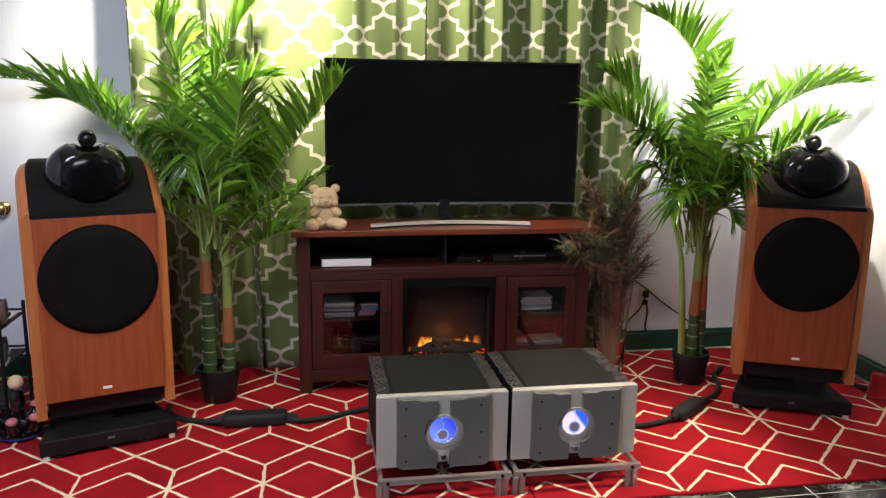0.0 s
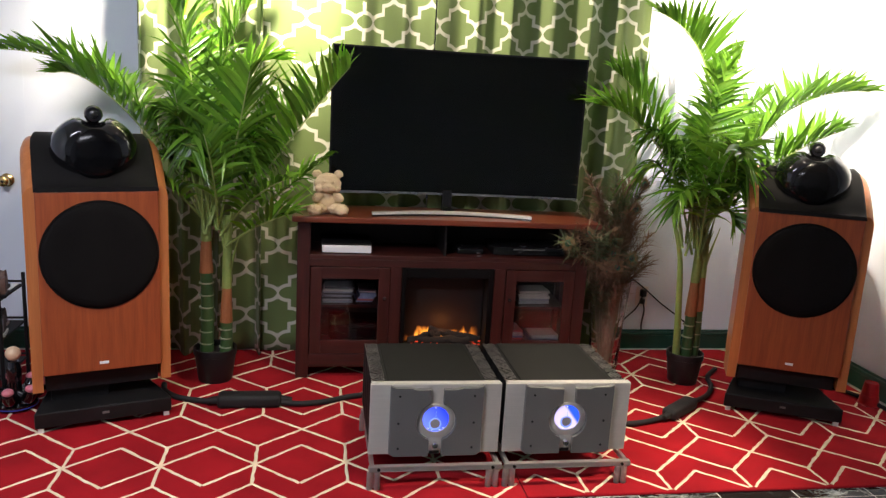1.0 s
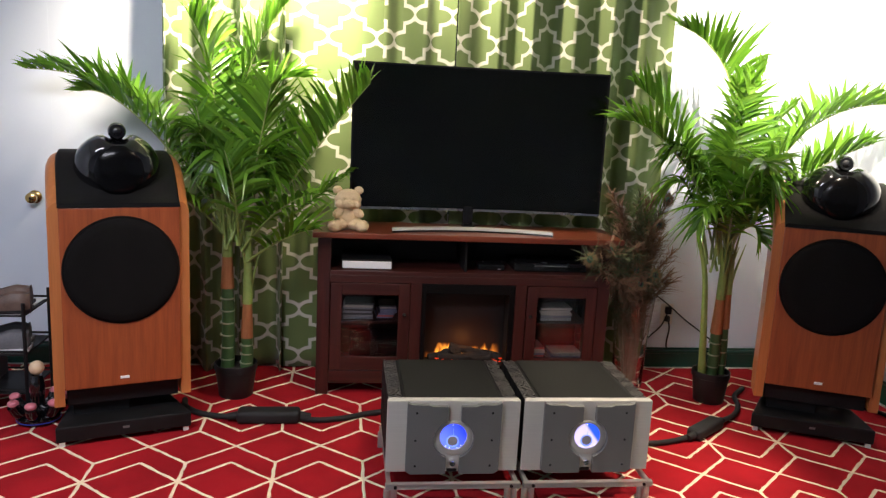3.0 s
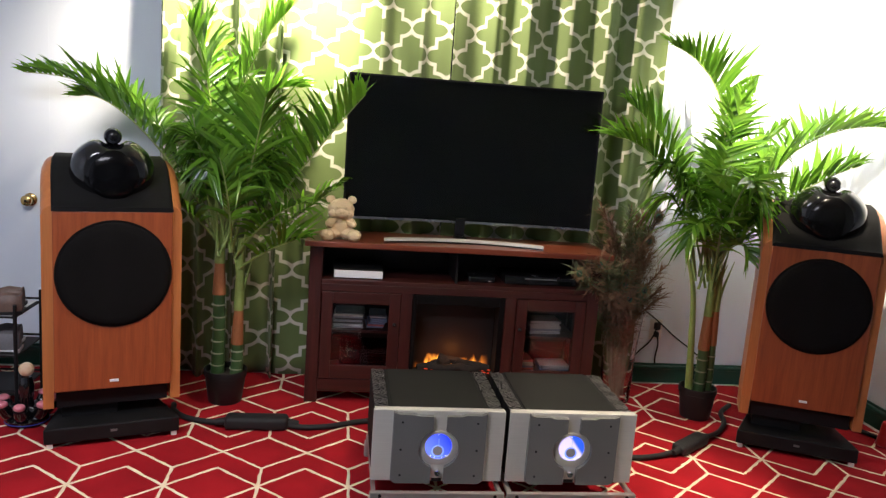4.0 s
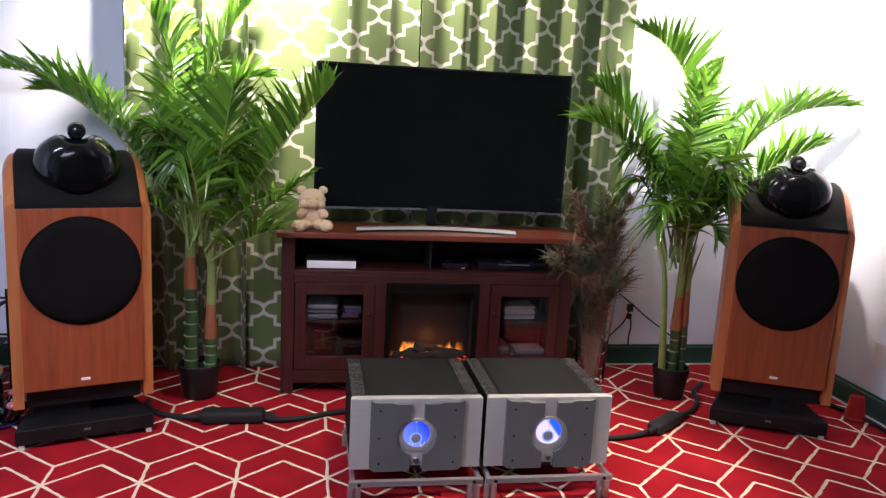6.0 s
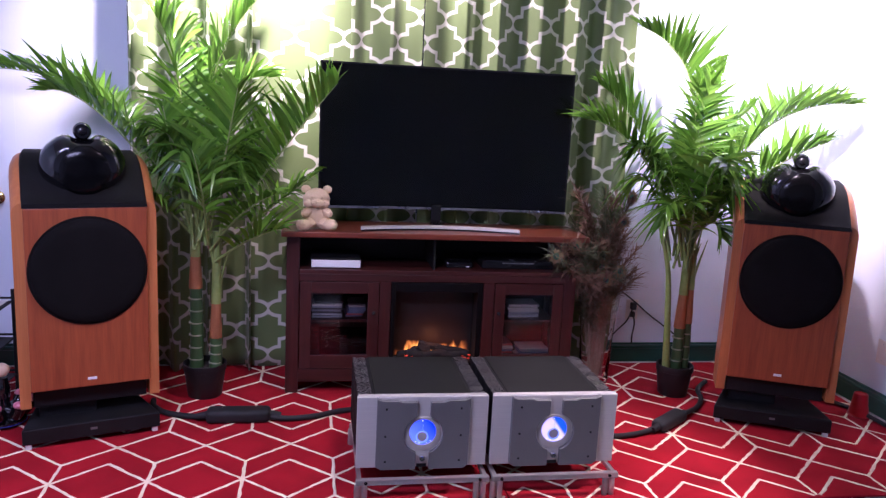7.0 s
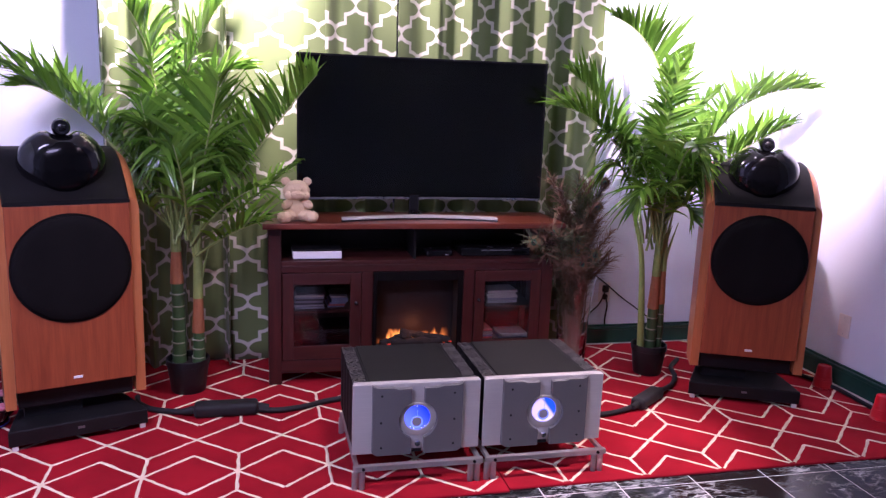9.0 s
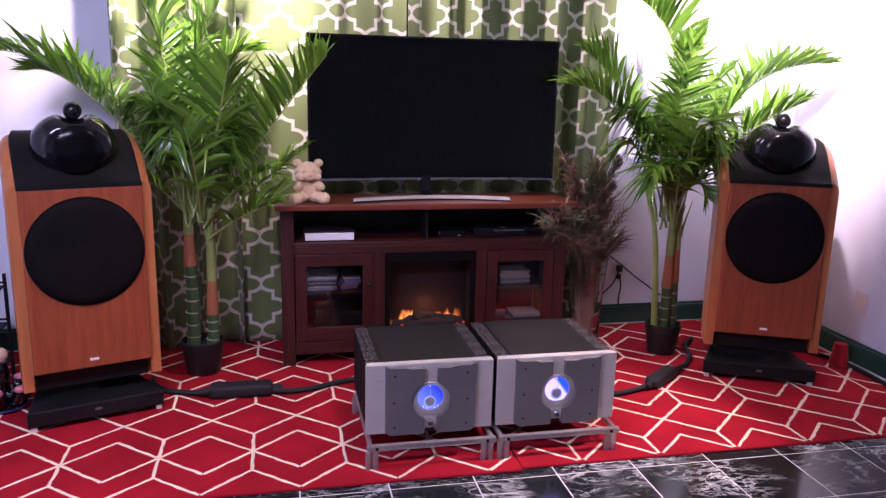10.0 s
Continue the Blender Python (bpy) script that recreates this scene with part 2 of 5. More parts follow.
def marble_material():
    m, t, p = nodes_of("black_veined_marble")
    co = t.nodes.new("ShaderNodeTexCoord")
    oi = t.nodes.new("ShaderNodeObjectInfo")
    shift = t.nodes.new("ShaderNodeVectorMath")
    shift.operation = "ADD"
    t.links.new(co.outputs["Object"], shift.inputs[0])
    t.links.new(math_(t, "MULTIPLY", oi.outputs["Random"], 30.0), shift.inputs[1])
    warp = node(t, "ShaderNodeTexNoise", Scale=3.0, Detail=6.0)
    t.links.new(shift.outputs[0], warp.inputs["Vector"])
    slant = node(t, "ShaderNodeMapping", Rotation=(0.0, 0.0, 0.5), Scale=(1.0, 2.6, 1.0))
    t.links.new(shift.outputs[0], slant.inputs[0])
    veins = 0
    for scale, lo, gain in ((2.0, 0.024, 0.55), (3.6, 0.016, 0.9), (9.0, 0.012, 0.45)):
        n = node(t, "ShaderNodeTexNoise", Scale=scale, Detail=8.0, Roughness=0.62, Distortion=0.7)
        t.links.new(slant.outputs[0], n.inputs["Vector"])
        d = math_(t, "ABSOLUTE", math_(t, "SUBTRACT", n.outputs[0], 0.5))
        veins = math_(t, "ADD", veins, math_(t, "MULTIPLY", ramp(t, d, lo, 0.0), gain))
    veins = math_(t, "MULTIPLY", veins, ramp(t, warp.outputs[0], 0.44, 0.64))
    col = mixcol(t, math_(t, "MINIMUM", veins, 1.0), (0.012, 0.014, 0.014), (0.60, 0.62, 0.59))
    t.links.new(col, p.inputs["Base Color"])
    p.inputs["Roughness"].default_value = 0.12
    return m


MARBLE = marble_material()
GROUT = surface("pale_grout", (0.48, 0.47, 0.45), (0.62, 0.60, 0.57), 0.8, scale=20, fine=200, bump=0.3)


# ---- building helpers ----
def thing(name, label, category, at=(0, 0, 0), turn=0, group="", kind=""):
    ob = new(name)
    ob.matrix_world = pose(*at, 0, 0, turn)
    ob.empty_display_size = 0.05
    return tagged(ob, label, category, group, kind)


def finish(ob, bm, material, smooth):
    bmesh.ops.recalc_face_normals(bm, faces=bm.faces[:])
    for f in bm.faces:
        f.smooth = smooth
    if smooth:
        for e in bm.edges:
            if len(e.link_faces) == 2 and e.calc_face_angle(0.0) > 0.75:
                e.smooth = False
    bm.to_mesh(ob.data)
    bm.free()
    for m in material if isinstance(material, (list, tuple)) else (material,):
        ob.data.materials.append(m)
    return ob


def part(name, bm, material, parent, label="", smooth=False):
    ob = new(name, bpy.data.meshes.new(name))
    finish(ob, bm, material, smooth)
    ob.parent = parent
    return tagged(ob, label)


def solid(name, bm, material, label, category, smooth=False, group="", kind=""):
    ob = new(name, bpy.data.meshes.new(name))
    finish(ob, bm, material, smooth)
    return tagged(ob, label, category, group, kind)


def box(x0, x1, y0, y1, z0, z1, bevel=0.0, bm=None, seg=2):
    bm = bm or bmesh.new()
    made = bmesh.ops.create_cube(bm, size=1.0)["verts"]
    for v in made:
        v.co = Vector(((x0 + x1) / 2 + v.co.x * (x1 - x0), (y0 + y1) / 2 + v.co.y * (y1 - y0), (z0 + z1) / 2 + v.co.z * (z1 - z0)))
    if bevel:
        edges = list({e for v in made for e in v.link_edges})
        bmesh.ops.bevel(bm, geom=edges, offset=bevel, segments=seg, affect="EDGES", profile=0.5)
    return bm


def lathe(profile, n=32, at=(0, 0, 0), axis="z", bm=None):
    """Turns (radius, height) pairs about an axis."""
    bm = bm or bmesh.new()
    rings = []
    for r, h in profile:
        ring = []
        for i in range(n):
            a = 2 * math.pi * i / n
            c, s = r * math.cos(a), r * math.sin(a)
            p = {"z": (c, s, h), "y": (c, h, s), "x": (h, c, s)}[axis]
            ring.append(bm.verts.new(Vector(p) + Vector(at)))
        rings.append(ring)
    for a, b in zip(rings, rings[1:]):
        for i in range(n):
            bm.faces.new((a[i], a[(i + 1) % n], b[(i + 1) % n], b[i]))
    for ring in (rings[0], rings[-1]):
        if ring is rings[0] or profile[-1][0] > 0:
            bm.faces.new(ring)
    return bm


def ball(at, r, bm=None, seg=20, scale=(1, 1, 1), turn=None):
    bm = bm or bmesh.new()
    vs = bmesh.ops.create_uvsphere(bm, u_segments=seg, v_segments=max(8, seg * 2 // 3), radius=r)["verts"]
    for v in vs:
        p = Vector((v.co.x * scale[0], v.co.y * scale[1], v.co.z * scale[2]))
        v.co = (turn @ p if turn else p) + Vector(at)
    return bm


def smooth_line(points, steps=10):
    """A Catmull-Rom line through the points."""
    P = [Vector(p) for p in points]
    P = [2 * P[0] - P[1]] + P + [2 * P[-1] - P[-2]]
    out = []
    for i in range(1, len(P) - 2):
        a, b, c, d = P[i - 1 : i + 3]
        for k in range(steps):
            t = k / steps
            out.append(0.5 * (2 * b + (c - a) * t + (2 * a - 5 * b + 4 * c - d) * t * t + (3 * b - a - 3 * c + d) * t ** 3))
    return out + [P[-2]]


def tube(points, radius, n=10, bm=None, taper=None, steps=10, cap=True):
    bm = bm or bmesh.new()
    line = smooth_line(points, steps) if steps else [Vector(p) for p in points]
    rings, side = [], None
    for i, p in enumerate(line):
        d = (line[min(i + 1, len(line) - 1)] - line[max(i - 1, 0)]).normalized()
        if side is None:
            side = d.orthogonal().normalized()
        side = (side - d * side.dot(d)).normalized()
        up = d.cross(side)
        f = i / max(1, len(line) - 1)
        r = radius if taper is None else radius + (taper - radius) * f
        rings.append([bm.verts.new(p + (side * math.cos(2 * math.pi * k / n) + up * math.sin(2 * math.pi * k / n)) * r) for k in range(n)])
    for a, b in zip(rings, rings[1:]):
        for k in range(n):
            bm.faces.new((a[k], a[(k + 1) % n], b[(k + 1) % n], b[k]))
    if cap:
        bm.faces.new(rings[0])
        bm.faces.new(rings[-1])
    return bm


def plate(outline, depth, y0=0.0, bm=None, bevel=0.0):
    """A flat piece in the x-z plane, its outline given by (x, z) pairs, depth towards +y."""
    bm = bm or bmesh.new()
    a = [bm.verts.new((x, y0, z)) for x, z in outline]
    f = bm.faces.new(a)
    ext = bmesh.ops.extrude_face_region(bm, geom=[f])["geom"]
    for v in (g for g in ext if isinstance(g, bmesh.types.BMVert)):
        v.co.y += depth
    if bevel:
        edges = [e for e in bm.edges if all(abs(v.co.y - y0) < 1e-6 for v in e.verts)]
        bmesh.ops.bevel(bm, geom=edges, offset=bevel, segments=2, affect="EDGES", profile=0.5)
    return bm


# ---- the room ----
BACK, RIGHT, LEFT, FRONT, TOP, FLOOR = 4.06, 2.86, -2.40, -2.20, 2.50, -0.008


def wall(name, label, x0, x1, y0, y1, holes=()):
    bm = bmesh.new()
    if holes:
        hx0, hx1, hz0, hz1 = holes
        for a, b, c, d in ((x0, hx0, FLOOR, TOP), (hx1, x1, FLOOR, TOP), (hx0, hx1, FLOOR, hz0), (hx0, hx1, hz1, TOP)):
            box(a, b, y0, y1, c, d, bm=bm)
    else:
        box(x0, x1, y0, y1, FLOOR, TOP, bm=bm)
    return solid(name, bm, PAINT, label, "wall", kind="structure")


WIN = (-0.55, 1.45, 0.75, 2.20)
wall("wall_north", "pale blue-white painted wall behind the curtains", LEFT - 0.12, RIGHT + 0.12, BACK, BACK + 0.14, WIN)
wall("wall_east", "pale blue-white painted wall with leaf shadows", RIGHT, RIGHT + 0.12, FRONT, BACK)
wall("wall_west", "plain pale painted wall", LEFT - 0.12, LEFT, FRONT, BACK)
wall("wall_south", "plain pale painted wall", LEFT - 0.12, RIGHT + 0.12, FRONT - 0.12, FRONT)
solid("ceiling", box(LEFT - 0.12, RIGHT + 0.12, FRONT - 0.12, BACK + 0.14, TOP, TOP + 0.1), CEILING, "plain white ceiling", "ceiling", kind="structure")
window = thing("window_1", "dark window behind the drawn green curtains", "window", kind="structure")
for a, b, c, d in ((WIN[0], WIN[0] + 0.06, WIN[2], WIN[3]), (WIN[1] - 0.06, WIN[1], WIN[2], WIN[3]), (WIN[0] + 0.06, WIN[1] - 0.06, WIN[2], WIN[2] + 0.06), (WIN[0] + 0.06, WIN[1] - 0.06, WIN[3] - 0.06, WIN[3])):
    part("window_frame", box(a, b, BACK + 0.03, BACK + 0.08, c, d), IVORY, window)
part("pane", box(WIN[0] + 0.06, WIN[1] - 0.06, BACK + 0.05, BACK + 0.056, WIN[2] + 0.06, WIN[3] - 0.06), GLASS, window).visible_shadow = False


def baseboard(name, x0, x1, y0, y1, along_x):
    ob = thing(name, "dark green glossy moulded baseboard", "baseboard", kind="structure")
    if along_x:
        part("board", box(x0, x1, y0 + 0.006, y1, FLOOR, 0.072, 0.003), GREEN_TRIM, ob)
        part("cap_moulding", box(x0, x1, y0 - 0.004, y1, 0.072, 0.092, 0.006), GREEN_TRIM, ob)
        part("top_bead", box(x0, x1, y0 + 0.010, y1, 0.092, 0.104, 0.004), GREEN_TRIM, ob)
    else:
        part("board", box(x0, x1 - 0.006, y0, y1, FLOOR, 0.072, 0.003), GREEN_TRIM, ob)
        part("cap_moulding", box(x0, x1 + 0.004, y0, y1, 0.072, 0.092, 0.006) if x1 < 0 else box(x0 - 0.004, x1, y0, y1, 0.072, 0.092, 0.006), GREEN_TRIM, ob)
        part("top_bead", box(x0 + 0.010, x1, y0, y1, 0.092, 0.104, 0.004), GREEN_TRIM, ob)


baseboard("baseboard_north", LEFT, RIGHT, BACK - 0.022, BACK, True)
baseboard("baseboard_east", RIGHT - 0.022, RIGHT, FRONT, BACK - 0.03, False)

# curtains
def curtain(x0, x1, folds, deep, y, seed, flat=0.0, shift=0.0, rise=0.0):
    rnd = random.Random(seed)
    nx, nz = int((x1 - x0) * 170), 26
    ph = [rnd.uniform(0, 6.28) for _ in range(4)]
    bm = bmesh.new()
    lay = bm.loops.layers.uv.new("cloth")
    grid, arc = [], []
    for i in range(nx + 1):
        s = i / nx
        w = s + 0.018 * math.sin(6.28 * s * 2.3 + ph[2]) * (1 - flat)
        a = 2 * math.pi * folds * w + ph[0]
        wave = math.sin(a) + 0.28 * math.sin(2 * a + ph[1]) + 0.35 * math.sin(0.5 * a + ph[3])
        swing = 0.30 * math.cos(a)
        col = []
        for k in range(nz + 1):
            z = 0.004 + k / nz * (TOP - 0.02)
            f = 0.75 + 0.35 * (1 - k / nz)
            dx = swing * deep * 0.55 * f
            col.append(Vector((x0 + (x1 - x0) * s + dx, y - deep * f * (0.5 + 0.5 * wave) + 0.006 * math.sin(3 * z + a * 0.4), z)))
        grid.append(col)
        arc.append(0 if not i else arc[-1] + (col[6] - grid[-2][6]).length)
    vs = [[bm.verts.new(p) for p in col] for col in grid]
    for i in range(nx):
        for k in range(nz):
            f = bm.faces.new((vs[i][k], vs[i + 1][k], vs[i + 1][k + 1], vs[i][k + 1]))
            for loop, (ii, kk) in zip(f.loops, ((i, k), (i + 1, k), (i + 1, k + 1), (i, k + 1))):
                loop[lay].uv = (arc[ii] + shift, grid[ii][kk].z + rise)
    ob = new("curtain", bpy.data.meshes.new("curtain"))
    for f in bm.faces:
        f.smooth = True
    bm.to_mesh(ob.data)
    bm.free()
    ob.data.materials.append(CURTAIN)
    mod = ob.modifiers.new("thickness", "SOLIDIFY")
    mod.thickness = 0.002
    return tagged(ob, "green curtain panel printed with a white trellis, hanging in folds", "curtain", "green curtains")


curtain(-0.80, -0.215, 3.2, 0.095, 4.00, 1, 0.0, 0.02, -0.191)
curtain(-0.250, 0.25, 1.6, 0.018, 3.995, 2, 1.0, -0.107, -0.191)
curtain(0.245, 0.598, 1.9, 0.055, 4.015, 3, 0.0, 0.05, -0.191)
curtain(0.610, 1.74, 5.7, 0.072, 4.015, 4, 0.0, 0.10, -0.191)

# two rugs, laid side by side
def cut(a, b, axis, lo, hi):
    """The stretch of a line between two limits along one axis."""
    if a[axis] > b[axis]:
        a, b = b, a
    if b[axis] <= lo or a[axis] >= hi:
        return None
    d = b - a
    p = a + d * ((lo - a[axis]) / d[axis]) if a[axis] < lo else a
    q = a + d * ((hi - a[axis]) / d[axis]) if b[axis] > hi else b
    return p, q


def rug_lines(x0, x1, y0, y1, sx0, sy0, A, seed):
    bm = bmesh.new()
    rnd = random.Random(seed)
    H, V, w = 0.290, 0.145, 0.0064
    segs = []
    for r in range(-2, 4):
        for c in range(-8, 11):
            x, y = sx0 + A * c, sy0 + 2 * H * r
            segs.append(((x, y - V), (x, y + V)))
            for sx in (-1, 1):
                for sy in (-1, 1):
                    segs.append(((x, y), (x + sx * A / 2, y + sy * (V + 0.004))))
                    segs.append(((x, y + sy * V), (x + sx * A / 2, y + sy * H)))
    for k, (a, b) in enumerate(segs):
        got = cut(Vector((*a, 0)), Vector((*b, 0)), 1, y0 + 0.016, y1)
        got = got and cut(*got, 0, x0 + 0.012, x1 - 0.012)
        if not got or (got[1] - got[0]).length < 0.01:
            continue
        p, q = got
        d = (q - p).normalized()
        n = Vector((-d.y, d.x, 0))
        m = 9
        rows = []
        lift = 0.0012 + 0.00002 * (k % 40)
        for i in range(m + 1):
            c = p + (q - p) * (i / m) + n * rnd.uniform(-0.0018, 0.0018)
            hw = w * rnd.uniform(0.75, 1.22)
            rows.append([bm.verts.new(c + n * hw), bm.verts.new(c + n * hw * 0.6 + Vector((0, 0, lift))), bm.verts.new(c - n * hw * 0.6 + Vector((0, 0, lift))), bm.verts.new(c - n * hw)])
        for s, e in zip(rows, rows[1:]):
            for j in range(3):
                bm.faces.new((s[j], e[j], e[j + 1], s[j + 1]))
    return bm


def rug(label, x0, x1, y0, y1, sx0, sy0, A, seed):
    ob = thing("rug", label, "rug", group="pair of red rugs")
    part("rug_body", box(x0, x1, y0 + 0.006, y1, FLOOR, 0.0), RUG, ob)
    part("binding", tube([(x0, y0 + 0.003, -0.004), ((x0 + x1) / 2, y0 + 0.003, -0.004), (x1, y0 + 0.003, -0.004)], 0.0045, 8, steps=30), RUG_EDGE, ob, "dark red bound edge", True)
    tagged(part("pattern_line", rug_lines(x0, x1, y0, y1, sx0, sy0, A, seed), CREAM, ob, "cream woven lines"), kind="stuff")


rug("red area rug with cream geometric lines, under the cabinet", -2.0, 0.797, 2.442, 4.0, -0.163, 2.747, 0.335, 5)
rug("red area rug with cream geometric lines, beside the shoe rack", 0.803, 2.80, 2.457, 4.0, 0.068, 3.042, 0.3215, 6)


# ---- loudspeakers ----
def tapered(bm, middle, depth, far):
    """Narrows a block towards its back."""
    for v in bm.verts:
        v.co.x = middle + (v.co.x - middle) * (1 + (far - 1) * max(0.0, v.co.y) / depth)
    return bm


def loudspeaker(at, turn, label):
    ob = thing("loudspeaker", label, "loudspeaker", at, turn, "pair of loudspeakers")
    W0, W1 = -0.026, 0.486

    def crest(y):
        s = max(0.0, min(1.0, (y - 0.035) / 0.30))
        return 0.945 + 0.185 * math.sin(s * math.pi / 2) - 0.05 * max(0.0, y - 0.33) / 0.2

    def ring(y, inset, lift, z0, round_=0.0):
        """One upright cross-section of the cabinet's shell, with rounded shoulders."""
        back = max(0.0, (y - 0.20) / 0.36)
        pinch = 0.16 * back ** 2.2
        a, b, t = W0 + inset + pinch, W1 - inset - pinch, crest(y) + lift
        r = 0.045 + round_
        pts = [(a, z0), (a, t - r)]
        for k in range(1, 7):
            q = k / 6 * math.pi / 2
            pts.append((a + r * (1 - math.cos(q)), t - r + r * math.sin(q)))
        return pts + [(a + b - x, z) for x, z in reversed(pts)]

    def shell(ys, inset, lift, z0, bm):
        rows = [[bm.verts.new((x, y, z)) for x, z in ring(y, inset, lift, z0)] for y in ys]
        for p, q in zip(rows, rows[1:]):
            for i in range(len(p)):
                bm.faces.new((p[i], p[(i + 1) % len(p)], q[(i + 1) % len(q)], q[i]))
        bm.faces.new(rows[0])
        bm.faces.new(rows[-1])
        return bm

    ys = [0.05, 0.06, 0.09, 0.12, 0.16, 0.20, 0.25, 0.30, 0.36, 0.42, 0.48, 0.53, 0.555]
    part("cabinet", shell(ys, 0.0, 0.0, 0.2215, bmesh.new()), CHEEK, ob, "light cherry veneered curved side shell", True)
    bm = bmesh.new()
    rows = []
    for y in [0.026, 0.045, 0.07, 0.10, 0.13, 0.17, 0.21, 0.26, 0.31, 0.37, 0.43, 0.48]:
        pts = ring(max(y, 0.03), 0.036, 0.012, 0.9, -0.031)
        pts = [(x, max(z, 0.940)) for x, z in pts[1:-1]]
        rows.append([bm.verts.new((x, y, z)) for x, z in pts])
    for p, q in zip(rows, rows[1:]):
        for i in range(len(p) - 1):
            bm.faces.new((p[i], p[i + 1], q[i + 1], q[i]))
    low = [bm.verts.new((v.co.x, v.co.y, 0.940)) for v in rows[0]]
    for i in range(len(low) - 1):
        bm.faces.new((low[i], low[i + 1], rows[0][i + 1], rows[0][i]))
    part("top_cover", bm, LEATHER, ob, "black grained leather top", True)
    part("baffle", box(0.013, 0.447, 0.028, 0.06, 0.222, 0.940, 0.004), BAFFLE, ob, "reddish cherry front panel")
    grille = part("woofer_grille", lathe([(0.0, 0.004), (0.10, 0.0035), (0.17, 0.006), (0.198, 0.010), (0.206, 0.018), (0.207, 0.032)], 56, (0.231, 0.0, 0.693), "y"), CLOTH, ob, "round black cloth grille", True)
    part("grille_ring", lathe([(0.2065, 0.022), (0.213, 0.022), (0.2145, 0.0265), (0.2145, 0.030), (0.2065, 0.030)], 56, (0.231, 0.0, 0.693), "y"), CLOTH, grille, "thin black ring", True)
    part("badge", box(0.213, 0.247, 0.0255, 0.03, 0.250, 0.261, 0.001), PAPER, ob, "small silver badge")
    # the glossy head, drawn out to a tail behind, and its driver
    bm = bmesh.new()
    prof = [(0.096, 0.060), (0.108, 0.064), (0.128, 0.085), (0.146, 0.125), (0.150, 0.165), (0.146, 0.205), (0.130, 0.27), (0.105, 0.34), (0.072, 0.41), (0.038, 0.47), (0.0, 0.51)]
    lathe(prof, 40, (0.232, 0.0, 1.088), "y", bm)
    for v in bm.verts:
        v.co.z = 1.088 + (v.co.z - 1.088) * (0.80 if v.co.z < 1.088 else 0.90)
        v.co.x = 0.232 + (v.co.x - 0.232) * 1.06
        groove = math.exp(-((v.co.x - 0.232) / 0.044) ** 4)
        if v.co.z > 1.10:
            v.co.z -= groove * 0.24 * (v.co.z - 1.10)
    head = part("midrange_head", bm, GLOSS, ob, "glossy black rounded midrange housing", True)
    part("midrange_grille", lathe([(0.0, 0.046), (0.05, 0.048), (0.085, 0.055), (0.096, 0.066)], 40, (0.232, 0.0, 1.078), "y"), HEAD_CLOTH, head, "round black cloth grille", True)
    part("neck", lathe([(0.075, 1.00), (0.062, 1.03), (0.06, 1.09)], 28, (0.232, 0.26, 0)), BLACK, head, "", True)
    tw = part("tweeter_tube", lathe([(0.018, 0.098), (0.027, 0.098), (0.0325, 0.108), (0.034, 0.125), (0.030, 0.18), (0.020, 0.27), (0.008, 0.34), (0.0, 0.35)], 28, (0.232, 0.02, 1.224), "y"), GLOSS, ob, "glossy black tweeter pod", True)
    part("tweeter_dome", ball((0.232, 0.122, 1.224), 0.019, scale=(1, 0.5, 1)), BEZEL, tw, "dark dome", True)
    part("pod_mount", box(0.212, 0.252, 0.16, 0.24, 1.17, 1.205, 0.008), BLACK, tw)
    # foot
    for a, b in ((-0.026, 0.0125), (0.4475, 0.486)):
        part("side_skirt", box(a, b, 0.05, 0.21, 0.150, 0.2215), CHEEK, ob, "light cherry lower side")
    part("underside_block", box(0.020, 0.440, 0.085, 0.44, 0.138, 0.2212, 0.003), BLACK, ob, "black recessed crossover base")
    part("support_column", box(0.04, 0.25, 0.12, 0.38, 0.084, 0.140), BLACK, ob)
    plinth = part("plinth", tapered(box(-0.028, 0.480, 0.0, 0.42, 0.020, 0.084, 0.006), 0.226, 0.42, 0.62), BLACK, ob, "flat black plinth")
    part("maker_mark", box(0.215, 0.240, -0.001, 0.002, 0.050, 0.060), SLATE, plinth)
    for x, y in ((-0.016, 0.006), (0.448, 0.006), (0.085, 0.385), (0.345, 0.385)):
        part("foot", box(x, x + 0.022, y, y + 0.022, 0.0, 0.022, 0.002), IVORY, plinth, "small white foot")
    return ob


loudspeaker((-0.985, 3.03, 0), 19.4, "cherry floorstanding loudspeaker with glossy black head, beside the fuller palm")
loudspeaker((1.962, 3.157, 0), -24.5, "cherry floorstanding loudspeaker with glossy black head, by the bare wall")


# ---- television cabinet ----
stand = thing("tv_cabinet", "dark cherry media cabinet with glass doors and electric fireplace", "tv cabinet")
SX0, SX1, SY0, SY1 = -0.040, 1.372, 3.60, 3.935
part("top_board", box(SX0 - 0.025, SX1 + 0.045, SY0 - 0.025, SY1 + 0.01, 0.763, 0.790, 0.005), CHERRY_TOP, stand, "lighter reddish glossy top board")
for x in (SX0, SX1 - 0.06):
    for y in (SY0, SY1 - 0.05):
        part("post", box(x, x + 0.06, y, y + 0.05, 0.0, 0.763, 0.003), CHERRY_UP, stand)
for x in (SX0 + 0.018, SX1 - 0.036):
    part("side_panel", box(x, x + 0.018, SY0 + 0.05, SY1 - 0.05, 0.055, 0.763), CHERRY_UP, stand)
part("back_panel", box(SX0 + 0.06, SX1 - 0.06, SY1 - 0.02, SY1 - 0.008, 0.055, 0.763), BLACK, stand, "dark back panel")
part("shelf_board", box(SX0 + 0.06, SX1 - 0.06, SY0 + 0.004, SY1 - 0.02, 0.586, 0.606, 0.002), CHERRY, stand)
